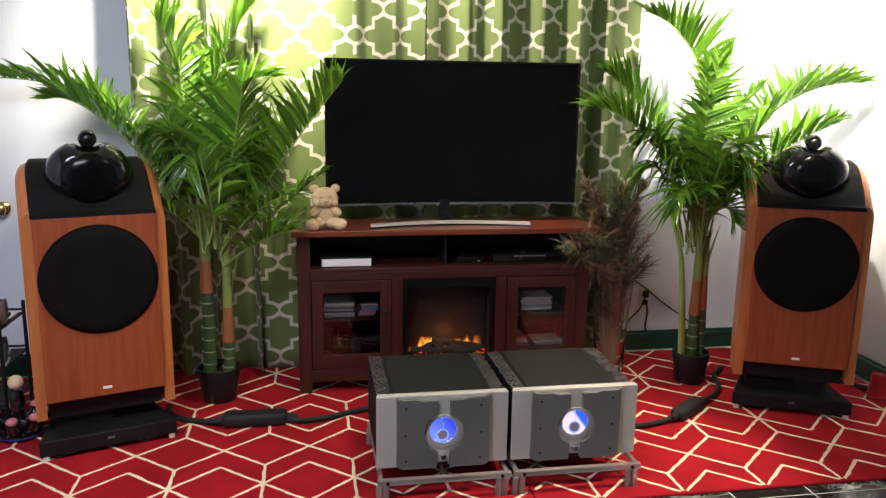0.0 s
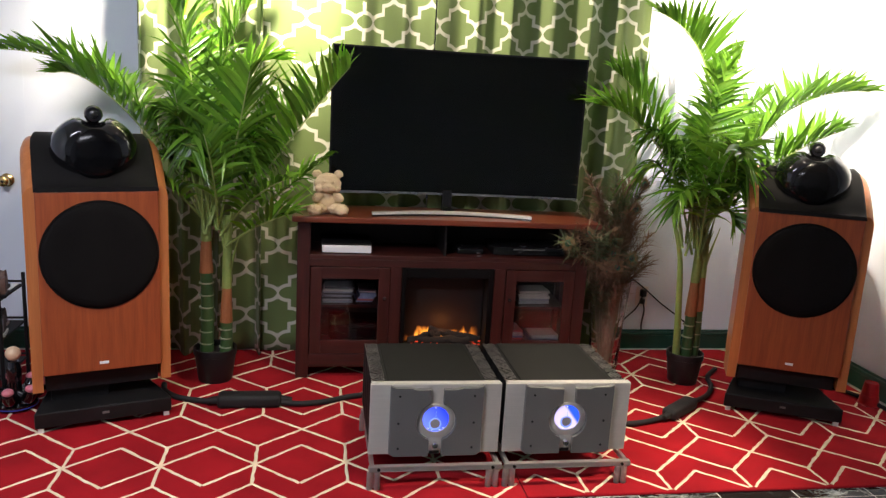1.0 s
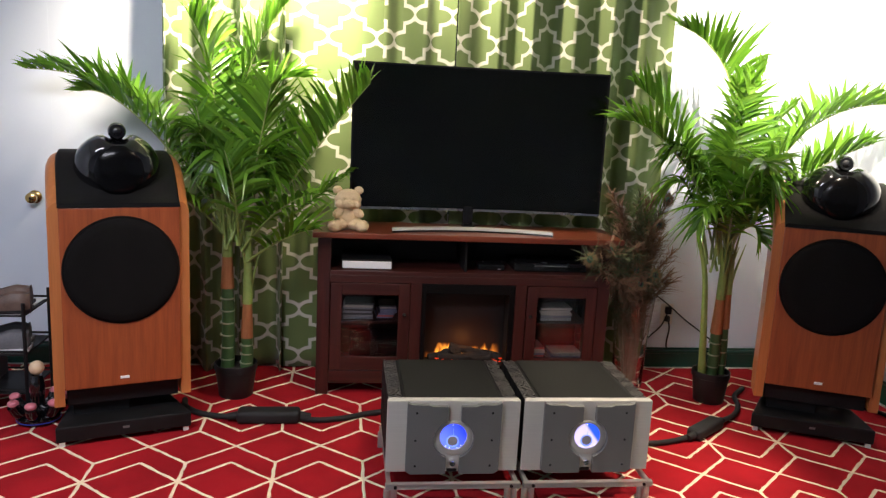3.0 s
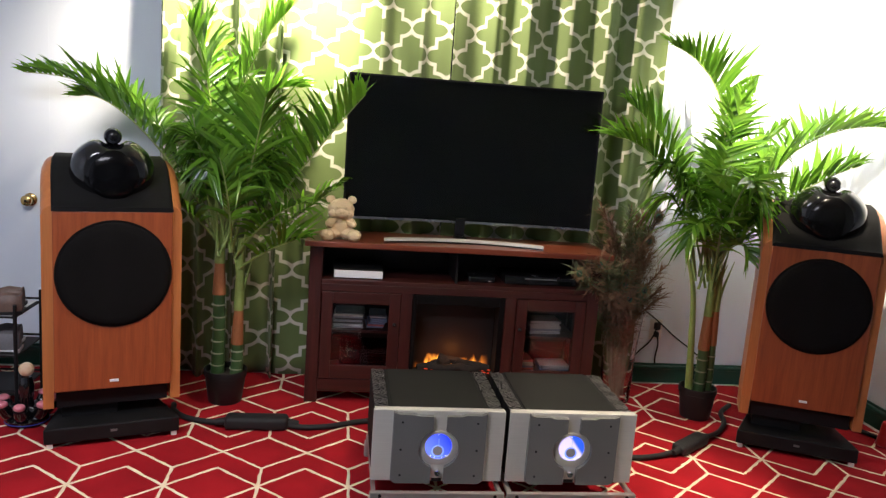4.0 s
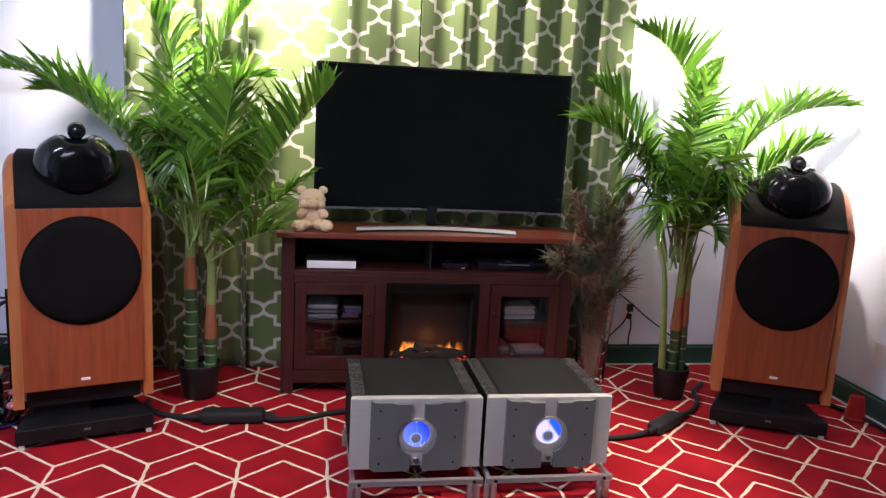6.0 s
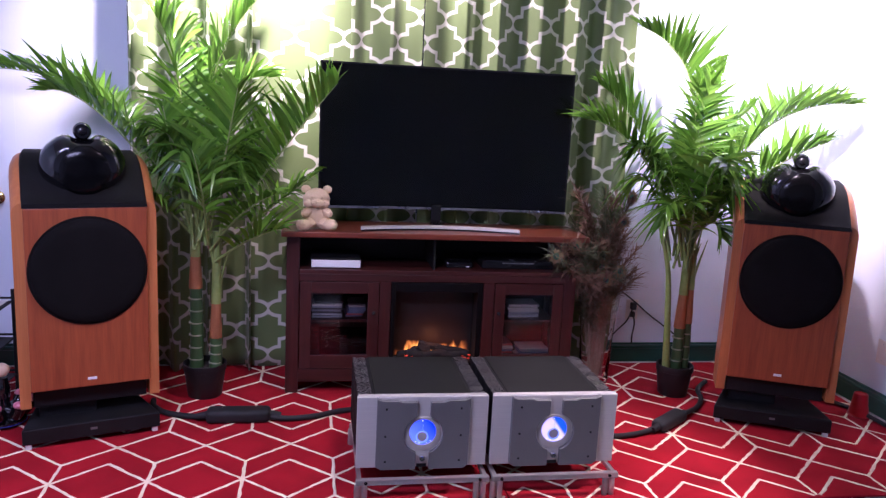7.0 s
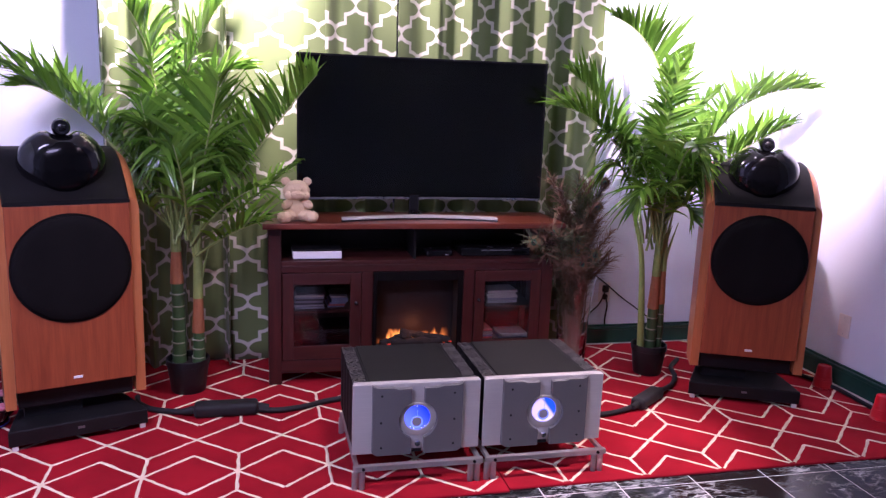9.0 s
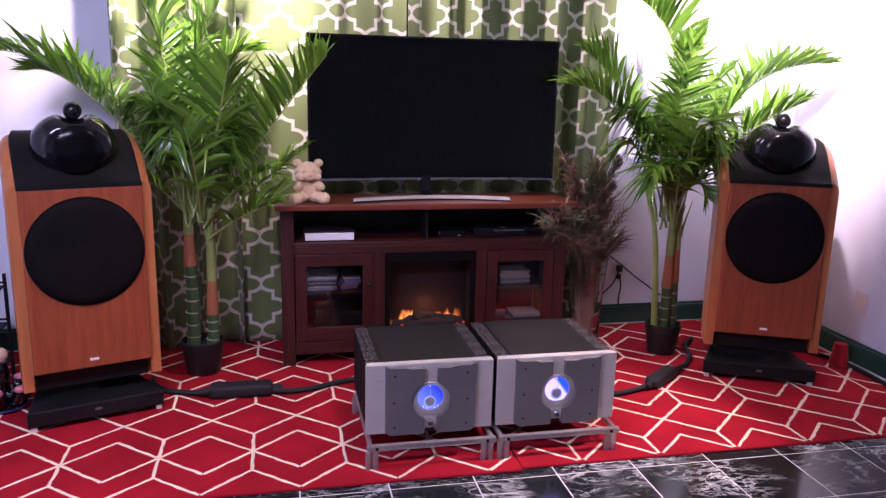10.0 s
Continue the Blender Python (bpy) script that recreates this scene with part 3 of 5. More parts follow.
part("upper_rail", box(SX0 + 0.06, SX1 - 0.06, SY0 + 0.001, SY0 + 0.022, 0.552, 0.586, 0.002), CHERRY, stand)
part("lower_rail", box(SX0 + 0.06, SX1 - 0.06, SY0 + 0.001, SY0 + 0.022, 0.055, 0.120, 0.002), CHERRY, stand)
part("bottom_board", box(SX0 + 0.06, SX1 - 0.06, SY0 + 0.022, SY1 - 0.02, 0.090, 0.108), CHERRY, stand)
part("shelf_divider", box(0.655, 0.665, SY0 + 0.03, SY1 - 0.02, 0.606, 0.763), BLACK, stand)
for x0, x1 in ((0.398, 0.452), (0.905, 0.960)):
    part("stile", box(x0, x1, SY0 + 0.001, SY0 + 0.022, 0.120, 0.552, 0.002), CHERRY_UP, stand)
    part("partition", box(x0 + 0.018, x0 + 0.036, SY0 + 0.022, SY1 - 0.02, 0.108, 0.586), CHERRY_UP, stand)
for x0, x1, knob in ((0.024, 0.395, 0.372), (0.963, 1.308, 0.985)):
    door = part("door", box(x0, x0 + 0.052, SY0 - 0.006, SY0 + 0.014, 0.124, 0.549, 0.002), CHERRY_UP, stand, "dark cherry glazed door")
    part("door_stile", box(x1 - 0.052, x1, SY0 - 0.006, SY0 + 0.014, 0.124, 0.549, 0.002), CHERRY_UP, door)
    part("door_rail", box(x0 + 0.052, x1 - 0.052, SY0 - 0.005, SY0 + 0.014, 0.494, 0.549, 0.002), CHERRY, door)
    part("door_rail", box(x0 + 0.052, x1 - 0.052, SY0 - 0.005, SY0 + 0.014, 0.124, 0.190, 0.002), CHERRY, door)
    part("glass_pane", box(x0 + 0.052, x1 - 0.052, SY0 + 0.003, SY0 + 0.006, 0.190, 0.494), GLASS, door)
    part("knob", lathe([(0.004, 0.0), (0.004, 0.012), (0.009, 0.016), (0.0095, 0.022), (0.005, 0.026)], 16, (knob, SY0 - 0.032, 0.40), "y"), BLACK, door, "small dark knob", True)
    part("inner_shelf", box(x0 + 0.03, x1 - 0.02, SY0 + 0.03, SY1 - 0.03, 0.345, 0.357), CHERRY, stand)

# electric fireplace in the middle bay
fire = thing("electric_fireplace", "black electric fireplace insert with glowing logs", "fireplace")
FX0, FX1, FZ0, FZ1, FY = 0.454, 0.903, 0.122, 0.550, 3.598
for a, b, c, d in ((FX0, FX0 + 0.020, FZ0, FZ1), (FX1 - 0.026, FX1, FZ0, FZ1), (FX0 + 0.020, FX1 - 0.026, FZ1 - 0.046, FZ1), (FX0 + 0.020, FX1 - 0.026, FZ0, FZ0 + 0.026)):
    part("frame", box(a, b, FY, FY + 0.02, c, d, 0.002), FIRE_FRAME, fire)
FLUE = surface("smoked_firebox", (0.010, 0.008, 0.007), (0.022, 0.017, 0.014), 0.7, scale=4, fine=60, bump=0.1)
for a, b, c, d, e, f in ((FX0 + 0.012, FX1 - 0.012, FY + 0.20, FY + 0.21, FZ0, FZ1), (FX0 + 0.008, FX0 + 0.016, FY + 0.02, FY + 0.20, FZ0, FZ1), (FX1 - 0.016, FX1 - 0.008, FY + 0.02, FY + 0.20, FZ0, FZ1), (FX0 + 0.016, FX1 - 0.016, FY + 0.02, FY + 0.20, FZ0, FZ0 + 0.01), (FX0 + 0.016, FX1 - 0.016, FY + 0.02, FY + 0.20, FZ1 - 0.01, FZ1)):
    part("firebox_panel", box(a, b, c, d, e, f), FLUE, fire)
for x in (0.505, 0.715):
    part("lamp_stud", ball((x, FY + 0.19, 0.468), 0.006, seg=10), IVORY, fire, "", True)
rnd = random.Random(9)
for a, b, r in (((0.50, 3.66, 0.168), (0.66, 3.68, 0.200), 0.020), ((0.86, 3.66, 0.166), (0.69, 3.68, 0.202), 0.022), ((0.55, 3.645, 0.180), (0.81, 3.65, 0.172), 0.021), ((0.61, 3.69, 0.215), (0.76, 3.67, 0.188), 0.019), ((0.58, 3.70, 0.172), (0.62, 3.64, 0.212), 0.016)):
    A_, B_ = Vector(a), Vector(b)
    bm = tube([A_ + (B_ - A_) * k / 5 + Vector((0, 0, rnd.uniform(-0.006, 0.006))) for k in range(6)], r, 10, steps=3)
    for v in bm.verts:
        v.co += Vector((rnd.uniform(-1, 1), rnd.uniform(-1, 1), rnd.uniform(-1, 1))) * 0.003
    part("log", bm, LOG, fire, "charred imitation log", True)
EMBER = glowing("ember_glow", (1.0, 0.07, 0.012), 0.22)
for k in range(44):
    x = rnd.uniform(0.50, 0.86)
    part("ember", ball((x, rnd.uniform(3.625, 3.650), 0.150 + rnd.uniform(0, 0.026)), rnd.uniform(0.002, 0.0055), seg=8, scale=(1.8, 1, 0.6)), EMBER, fire, "glowing ember", True)


def flame_screen():
    """The lit screen behind the logs on which the fireplace throws its flames."""
    m, t, p = nodes_of("flame_screen_glow")
    co = t.nodes.new("ShaderNodeTexCoord")
    sep = t.nodes.new("ShaderNodeSeparateXYZ")
    t.links.new(co.outputs["Generated"], sep.inputs[0])
    x, z = sep.outputs[0], sep.outputs[2]
    mp = node(t, "ShaderNodeMapping", Scale=(17.0, 1.0, 6.0))
    t.links.new(co.outputs["Object"], mp.inputs[0])
    n = node(t, "ShaderNodeTexNoise", Scale=1.0, Detail=5.0, Distortion=0.6)
    t.links.new(mp.outputs[0], n.inputs["Vector"])
    side = math_(t, "SUBTRACT", 1.0, math_(t, "POWER", math_(t, "ABSOLUTE", math_(t, "MULTIPLY", math_(t, "SUBTRACT", x, 0.5), 2.1)), 2.0))
    body = math_(t, "SUBTRACT", math_(t, "MULTIPLY", n.outputs[0], 1.25), math_(t, "MULTIPLY", z, 2.3))
    tongue = math_(t, "MULTIPLY", ramp(t, body, 0.27, 0.60), math_(t, "MAXIMUM", side, 0.0))
    haze = math_(t, "MULTIPLY", math_(t, "POWER", math_(t, "SUBTRACT", 1.0, z), 2.2), math_(t, "MAXIMUM", side, 0.0))
    col = mixcol(t, tongue, (1.0, 0.20, 0.02), (1.0, 0.52, 0.05))
    t.links.new(col, p.inputs["Emission Color"])
    t.links.new(math_(t, "ADD", math_(t, "MULTIPLY", math_(t, "POWER", tongue, 1.7), 3.4), math_(t, "MULTIPLY", haze, 0.035)), p.inputs["Emission Strength"])
    p.inputs["Base Color"].default_value = (0.010, 0.008, 0.007, 1)
    p.inputs["Roughness"].default_value = 0.5
    return m


part("flame_screen", box(0.476, 0.881, FY + 0.12, FY + 0.124, 0.150, 0.480), flame_screen(), fire, "screen with projected orange flames")
part("ember_bed", box(0.50, 0.855, FY + 0.045, FY + 0.10, 0.132, 0.150, 0.006), surface("ash_bed", (0.02, 0.012, 0.01), (0.09, 0.03, 0.02), 0.9, scale=40, fine=200, bump=0.8), fire, "dark ash bed")
glow = bpy.data.lights.new("fire_glow", "POINT")
glow.energy, glow.color, glow.shadow_soft_size = 0.12, (1.0, 0.36, 0.08), 0.05
new("fire_glow", glow).location = (0.68, 3.665, 0.235)

# television
tv = thing("television", "large curved flat television, switched off, on the cabinet", "television")
TX0, TX1, TZ0, TZ1 = 0.100, 1.350, 0.868, 1.572


def bow(x):
    s = (x - (TX0 + TX1) / 2) / ((TX1 - TX0) / 2)
    return 3.835 - 0.040 * s * s


def slab(x0, x1, z0, z1, front, deep, n=24):
    bm = bmesh.new()
    cols = []
    for i in range(n + 1):
        x = x0 + (x1 - x0) * i / n
        y = bow(x) + front
        cols.append([bm.verts.new(p) for p in ((x, y, z0), (x, y, z1), (x, y + deep, z1), (x, y + deep, z0))])
    for a, b in zip(cols, cols[1:]):
        for k in range(4):
            bm.faces.new((a[k], b[k], b[(k + 1) % 4], a[(k + 1) % 4]))
    bm.faces.new(cols[0])
    bm.faces.new(cols[-1])
    return bm


part("back_shell", slab(TX0 + 0.004, TX1 - 0.004, TZ0 + 0.004, TZ1 - 0.004, 0.006, 0.035), BEZEL, tv)
part("screen", slab(TX0 + 0.010, TX1 - 0.010, TZ0 + 0.016, TZ1 - 0.010, 0.001, 0.004), SCREEN, tv, "dark switched-off screen")
part("top_bezel", slab(TX0, TX1, TZ1 - 0.010, TZ1, -0.003, 0.03), BEZEL, tv)
part("bottom_bezel", slab(TX0, TX1, TZ0 + 0.006, TZ0 + 0.016, -0.004, 0.03), STEEL, tv, "silver lower edge")
for a, b in ((TX0, TX0 + 0.010), (TX1 - 0.010, TX1)):
    part("side_bezel", slab(a, b, TZ0 + 0.016, TZ1 - 0.010, -0.003, 0.03, 2), BEZEL, tv)


def foot_bar(z0, z1, grow):
    """The curved bar of the foot."""
    bm = bmesh.new()
    cols = []
    for i in range(25):
        s = i / 24 * 2 - 1
        x, y = 0.686 + (0.385 + grow) * s, 3.690 - grow - 0.075 * s * s
        cols.append([bm.verts.new(p) for p in ((x, y, z0), (x, y + 0.002, z1 - 0.003), (x, y + 0.03, z1), (x, y + 0.036, z0))])
    for a, b in zip(cols, cols[1:]):
        for k in range(4):
            bm.faces.new((a[k], b[k], b[(k + 1) % 4], a[(k + 1) % 4]))
    bm.faces.new(cols[0])
    bm.faces.new(cols[-1])
    return bm


part("stand_post", box(0.662, 0.712, 3.825, 3.855, 0.812, 0.90, 0.003), BEZEL, tv, "black post")
foot = part("stand_foot", foot_bar(0.799, 0.812, 0.0), ALU, tv, "curved silver foot")
part("foot_base", foot_bar(0.7905, 0.799, -0.001), BEZEL, foot, "black underside")
part("stand_neck", box(0.660, 0.715, 3.726, 3.845, 0.795, 0.810, 0.003), BEZEL, tv, "black neck")


# ---- amplifiers ----
def meter_rim(cx, cz):
    """A round rim with the dial's cup set off towards its upper side."""
    bm = lathe([(0.0640, 0.0), (0.0640, -0.003), (0.0625, -0.004), (0.0490, -0.0045), (0.0470, -0.002)], 48, (cx, 0, cz), "y")
    for v in bm.verts:
        r = math.hypot(v.co.x - cx, v.co.z - cz)
        if r < 0.055:
            v.co.z += 0.006
    return bm


def amplifier(x, label, lit):
    ob = thing("power_amplifier", label, "amplifier", (x, 2.597, 0), 0, "power amplifiers")
    W, Z0, Z1 = 0.474, 0.104, 0.371
    part("chassis", box(0.070, W - 0.070, 0.012, 0.455, Z0 + 0.006, Z1 - 0.010, 0.003), BLACK, ob, "black steel chassis")
    part("lid", box(0.064, W - 0.064, 0.020, 0.452, Z1 - 0.012, Z1 - 0.004, 0.003), LID, ob, "dark grey flat lid")
    part("faceplate", box(0, W, 0.0, 0.014, Z0, Z1, 0.0025), ALU, ob, "brushed silver front plate")
    part("faceplate_lip", box(0.004, W - 0.004, 0.004, 0.026, Z1 - 0.003, Z1 + 0.002, 0.001), ALU, ob)
    cx, cz = W / 2, Z0 + 0.128
    for s in (-1, 1):
        pts = [(0.024, -0.004), (0.024, 0.247), (0.075, 0.247), (0.092, 0.253), (0.148, 0.253), (0.167, 0.261), (0.167, 0.006), (0.150, -0.006)]
        arc = [(0.072 * math.sin(a), cz - Z0 - 0.004 + 0.072 * math.cos(a)) for a in [0.3398 + 0.24620 * k for k in range(11)]]
        out = [p for p in pts[1:]] + [(0.024, -0.006)] + list(reversed(arc))
        panel = part("front_panel", plate([(cx + s * px, Z0 + 0.004 + pz) for px, pz in out], 0.018, -0.018, bevel=0.0012), SLATE, ob, "dark grey raised panel")
        for px, pz in ((0.134, 0.228), (0.136, 0.126), (0.134, 0.030)):
            part("screw", lathe([(0.0, -0.0195), (0.0042, -0.0195), (0.0042, -0.016)], 12, (cx + s * px, 0, Z0 + pz), "y"), BLACK, panel, "black screw")
    # the meter, a cup sunk into the panel with a lit dial
    meter = part("meter_bezel", meter_rim(cx, cz), ALU, ob, "polished round meter rim", True)
    part("dial", lathe([(0.0, -0.003), (0.0475, -0.003), (0.0475, -0.001)], 40, (cx, 0, cz + 0.006), "y"), DIAL_LIT if lit else DIAL, meter, "blue lit dial")
    part("dial_arc", lathe([(0.0205, -0.0045), (0.0225, -0.0045), (0.0225, -0.003)], 40, (cx - 0.002, 0, cz - 0.012), "y"), DIAL_PALE, meter, "paler lit ring")
    part("dial_hub", lathe([(0.0, -0.0065), (0.0175, -0.0065), (0.0185, -0.0055), (0.0185, -0.003)], 28, (cx - 0.002, 0, cz - 0.010), "y"), HUB, meter, "round metal hub")
    # small emissive white dots near the dial's edge
    for a in (-126, -107, -69, -50, 93):
        q = math.radians(a)
        part("dial_dot", lathe([(0.0, -0.0058), (0.0011, -0.0052), (0.0015, -0.003)], 10, (cx + 0.0435 * math.cos(q), 0, cz + 0.006 + 0.0435 * math.sin(q)), "y"), DIAL_WHITE, meter, "tiny glowing white dot on the dial", True)
    part("needle", box(cx - 0.0006, cx + 0.0006, -0.0060, -0.0050, cz + 0.006, cz + 0.036), DIAL_PALE, meter, "thin pale needle")
    part("power_button", lathe([(0.0, -0.022), (0.009, -0.022), (0.0105, -0.019), (0.0105, 0.0)], 24, (cx, 0, Z0 + 0.038), "y"), CHROME, ob, "round chrome button", True)
    part("button_slot", box(cx - 0.018, cx + 0.018, -0.002, 0.001, Z0 - 0.001, Z0 + 0.012), BLACK, ob)
    # upright cooling fins along both sides, splayed in fans
    sink_a = part("heat_sink", box(0.052, 0.066, 0.02, 0.45, Z0 + 0.01, Z1 - 0.008), BLACK, ob, "black finned heat sink")
    sink_b = part("heat_sink", box(W - 0.066, W - 0.052, 0.02, 0.45, Z0 + 0.01, Z1 - 0.008), BLACK, ob, "black finned heat sink")
    for sink, sx in ((sink_a, -1), (sink_b, 1)):
        xa, xb = sorted((W / 2 + sx * (W / 2 - 0.004), W / 2 + sx * (W / 2 - 0.054)))
        for cell in range(9):
            ya, yb = 0.024 + 0.0475 * cell, 0.0225 + 0.0475 * (cell + 1)
            slope = (0.85 if cell % 2 else -0.45) * sx
            for k in range(-5, 11):
                base = ya + 0.0135 * k
                lo, hi = Vector((xa, base, 0)), Vector((xb, base + slope * (xb - xa), 0))
                got = cut(lo, hi, 1, ya, yb)
                if not got or (got[1] - got[0]).length < 0.008:
                    continue
                p, q = got
                d = q - p
                h = d.length / 2
                bm = box(-h, h, -0.0021, 0.0021, Z0 + 0.012, Z1 - 0.006)
                # upward faces take the pale colour that paints the lit edge
                for f in bm.faces:
                    f.material_index = 1 if f.normal.z > 0.9 else 0
                fin = part("fin", bm, (FIN, FIN_LIT_EDGE), sink)
                fin.matrix_basis = pose((p.x + q.x) / 2, (p.y + q.y) / 2, 0, 0, 0, math.degrees(math.atan2(d.y, d.x)))
    for px in (0.05, W - 0.05):
        for py in (0.05, 0.41):
            part("foot", lathe([(0.018, 0.0), (0.020, 0.004), (0.018, 0.018)], 20, (px, py, 0.088)), RUBBER, ob, "black rubber foot", True)
    return ob


def dial_material(name, low, high, lo, hi, strength):
    """Lit dial whose colour changes across its face."""
    m, t, p = nodes_of(name)
    co = t.nodes.new("ShaderNodeTexCoord")
    sep = t.nodes.new("ShaderNodeSeparateXYZ")
    t.links.new(co.outputs["Generated"], sep.inputs[0])
    f = math_(t, "ADD", math_(t, "MULTIPLY", sep.outputs[0], 0.8), math_(t, "MULTIPLY", sep.outputs[2], 0.6))
    col = mixcol(t, ramp(t, f, lo, hi), low, high)
    t.links.new(col, p.inputs["Base Color"])
    t.links.new(col, p.inputs["Emission Color"])
    p.inputs["Emission Strength"].default_value = strength
    return m


DIAL = dial_material("blue_dial_glow", (0.10, 0.16, 1.0), (0.015, 0.04, 0.85), 0.30, 1.15, 1.0)
DIAL_WHITE = glowing("white_dial_dot", (0.70, 0.78, 1.0), 1.6)
DIAL_PALE = glowing("pale_dial_glow", (0.16, 0.28, 1.0), 1.0)
DIAL_LIT = dial_material("lavender_dial_glow", (0.62, 0.55, 1.0), (0.02, 0.10, 1.0), 0.86, 0.96, 0.75)
amplifier(0.242, "silver and grey monoblock power amplifier with a blue meter", 0)
amplifier(0.732, "silver and grey monoblock power amplifier, its side fins brightly lit", 1)


def amp_stand(x):
    ob = thing("amplifier_stand", "low frosted clear acrylic amplifier stand", "amplifier stand", (x, 2.535, 0), 0, "amplifier stands")
    W, D = 0.470, 0.50
    for y in (0.0, D - 0.02):
        part("cross_bar", box(-0.005, W + 0.005, y, y + 0.022, 0.066, 0.088, 0.004), ACRYLIC, ob)
    for xx in (0.0, W - 0.016):
        part("side_bar", box(xx, xx + 0.016, 0.020, D - 0.02, 0.070, 0.086, 0.003), ACRYLIC, ob)
    for xx in (0.014, W - 0.028):
        for y in (0.006, D - 0.014):
            for dx, dy in ((-0.014, 0), (0.012, 0), (0, 0.018)):
                part("leg", lathe([(0.0105, 0.0), (0.0105, 0.064), (0.009, 0.067)], 14, (xx + dx, y + dy, 0)), ACRYLIC, ob, "slim clear post", True)
    for xx in (0.03, W - 0.03):
        part("bolt", lathe([(0.0, 0.002), (0.006, 0.002), (0.006, -0.003)], 12, (xx, -0.003, 0.078), "y"), BLACK, ob, "black bolt")
    return ob


amp_stand(0.246)
amp_stand(0.736)


# ---- palms ----
def frond(name, parent, base, mid, tip, seed, width=0.22, pairs=40, start=0.30, keel=0.8, hang=0.0, blade=1.0):
    """A feather leaf on a curved rib that passes through mid; blades droop to both sides."""
    rnd = random.Random(seed)
    b, m, t = Vector(base), Vector(mid), Vector(tip)
    c = 2 * m - 0.5 * (b + t)
    at = lambda s: b * (1 - s) ** 2 + c * 2 * s * (1 - s) + t * s * s
    along = lambda s: (2 * (1 - s) * (c - b) + 2 * s * (t - c)).normalized()
    pairs = max(12, min(pairs + 8, int(((m - b).length + (t - m).length) * (1 - start) / (0.020 * blade))))
    bm = tube([at(k / 14) for k in range(15)], 0.0065, 6, taper=0.0018, steps=0)
    ribs = len(bm.faces)
    for i in range(pairs):
        s = start + (1 - start) * (i + rnd.uniform(-0.2, 0.2)) / (pairs - 1)
        s = min(0.995, max(0.0, s))
        p, d = at(s), along(s)
        side = d.cross(Vector((0, 0, 1)))
        if side.length < 0.1:
            side = Vector((1, 0, 0))
        side.normalize()
        up = side.cross(d).normalized()
        q = (s - start) / (1 - start)
        length = width * (0.32 + 0.95 * math.sin(math.pi * min(1, 0.20 + 0.77 * q))) * rnd.uniform(0.82, 1.12)
        fwd = 0.45 + 0.75 * q
        for sg in (-1, 1):
            lift = keel * rnd.uniform(0.55, 1.35)
            out = (side * sg * (1.05 - 0.35 * q) + d * fwd + up * lift).normalized()
            nrm = out.cross(d).normalized() * sg
            if nrm.length < 0.1:
                nrm = up
            across = out.cross(nrm).normalized()
            half = 0.0112 * blade * rnd.uniform(0.75, 1.2)
            twist = rnd.uniform(-0.5, 0.5)
            across = (across * math.cos(twist) + nrm * math.sin(twist)).normalized()
            droop = rnd.uniform(0.04, 0.42) + hang * rnd.uniform(0.6, 1.2)
            rows = []
            for j, wj in enumerate((0.45, 1.0, 0.85, 0.45)):
                f = j / 4
                cpos = p + out * length * f - Vector((0, 0, 1)) * length * droop * f * f
                fold = nrm * half * 0.45 * wj
                rows.append([bm.verts.new(cpos - across * half * wj + fold), bm.verts.new(cpos), bm.verts.new(cpos + across * half * wj + fold)])
            end = bm.verts.new(p + out * length - Vector((0, 0, 1)) * length * droop)
            for r0, r1 in zip(rows, rows[1:]):
                bm.faces.new((r0[0], r0[1], r1[1], r1[0]))
                bm.faces.new((r0[1], r0[2], r1[2], r1[1]))
            bm.faces.new((rows[-1][0], rows[-1][1], end))
            bm.faces.new((rows[-1][1], rows[-1][2], end))
    ob = new(name, bpy.data.meshes.new(name))
    for k, f in enumerate(bm.faces):
        f.material_index = 0 if k < ribs else 1
        f.smooth = True
    bm.to_mesh(ob.data)
    bm.free()
    ob.data.materials.append(STALK)
    ob.data.materials.append(LEAF)
    ob.parent = parent
    return ob


def cane(parent, base, top, r, split, seed, husk=0.30):
    """A ringed green cane, brown husk above it, then the pale neck."""
    rnd = random.Random(seed)
    b, t = Vector(base), Vector(top)
    cut = b + (t - b) * split
    neck = b + (t - b) * min(0.97, split + husk)
    trunk = part("trunk", tube([b, b + (cut - b) * 0.5 + Vector((0.004, 0, 0)), cut], r, 14, taper=r * 0.86), CANE, parent, "green ringed cane", True)
    n = max(4, int((cut - b).length / 0.055))
    for k in range(1, n):
        c = b + (cut - b) * (k / n)
        part("ring", tube([c - Vector((0, 0, 0.003)), c, c + Vector((0, 0, 0.003))], r * 1.04, 14, steps=2), RING, trunk, "", True)
    part("husk", tube([cut - (t - b).normalized() * 0.01, (cut + neck) / 2, neck], r * 0.98, 14, taper=r * 0.72), SHEATH, parent, "orange-brown husk", True)
    part("neck", tube([neck, (neck + t) / 2, t], r * 0.78, 12, taper=r * 0.6), STALK, parent, "pale green neck", True)
    for k in range(5):
        a = 1.256 * k + rnd.uniform(-0.3, 0.3)
        out = Vector((math.cos(a), math.sin(a), 0))
        low = neck + (t - neck) * (0.05 + 0.12 * k)
        part("leaf_base", tube([low, low + out * 0.022 + Vector((0, 0, 0.10)), low + out * 0.060 + Vector((0, 0, 0.24))], r * 0.45, 8, taper=0.0015, steps=5), STALK, parent, "pale leaf stalk", True)


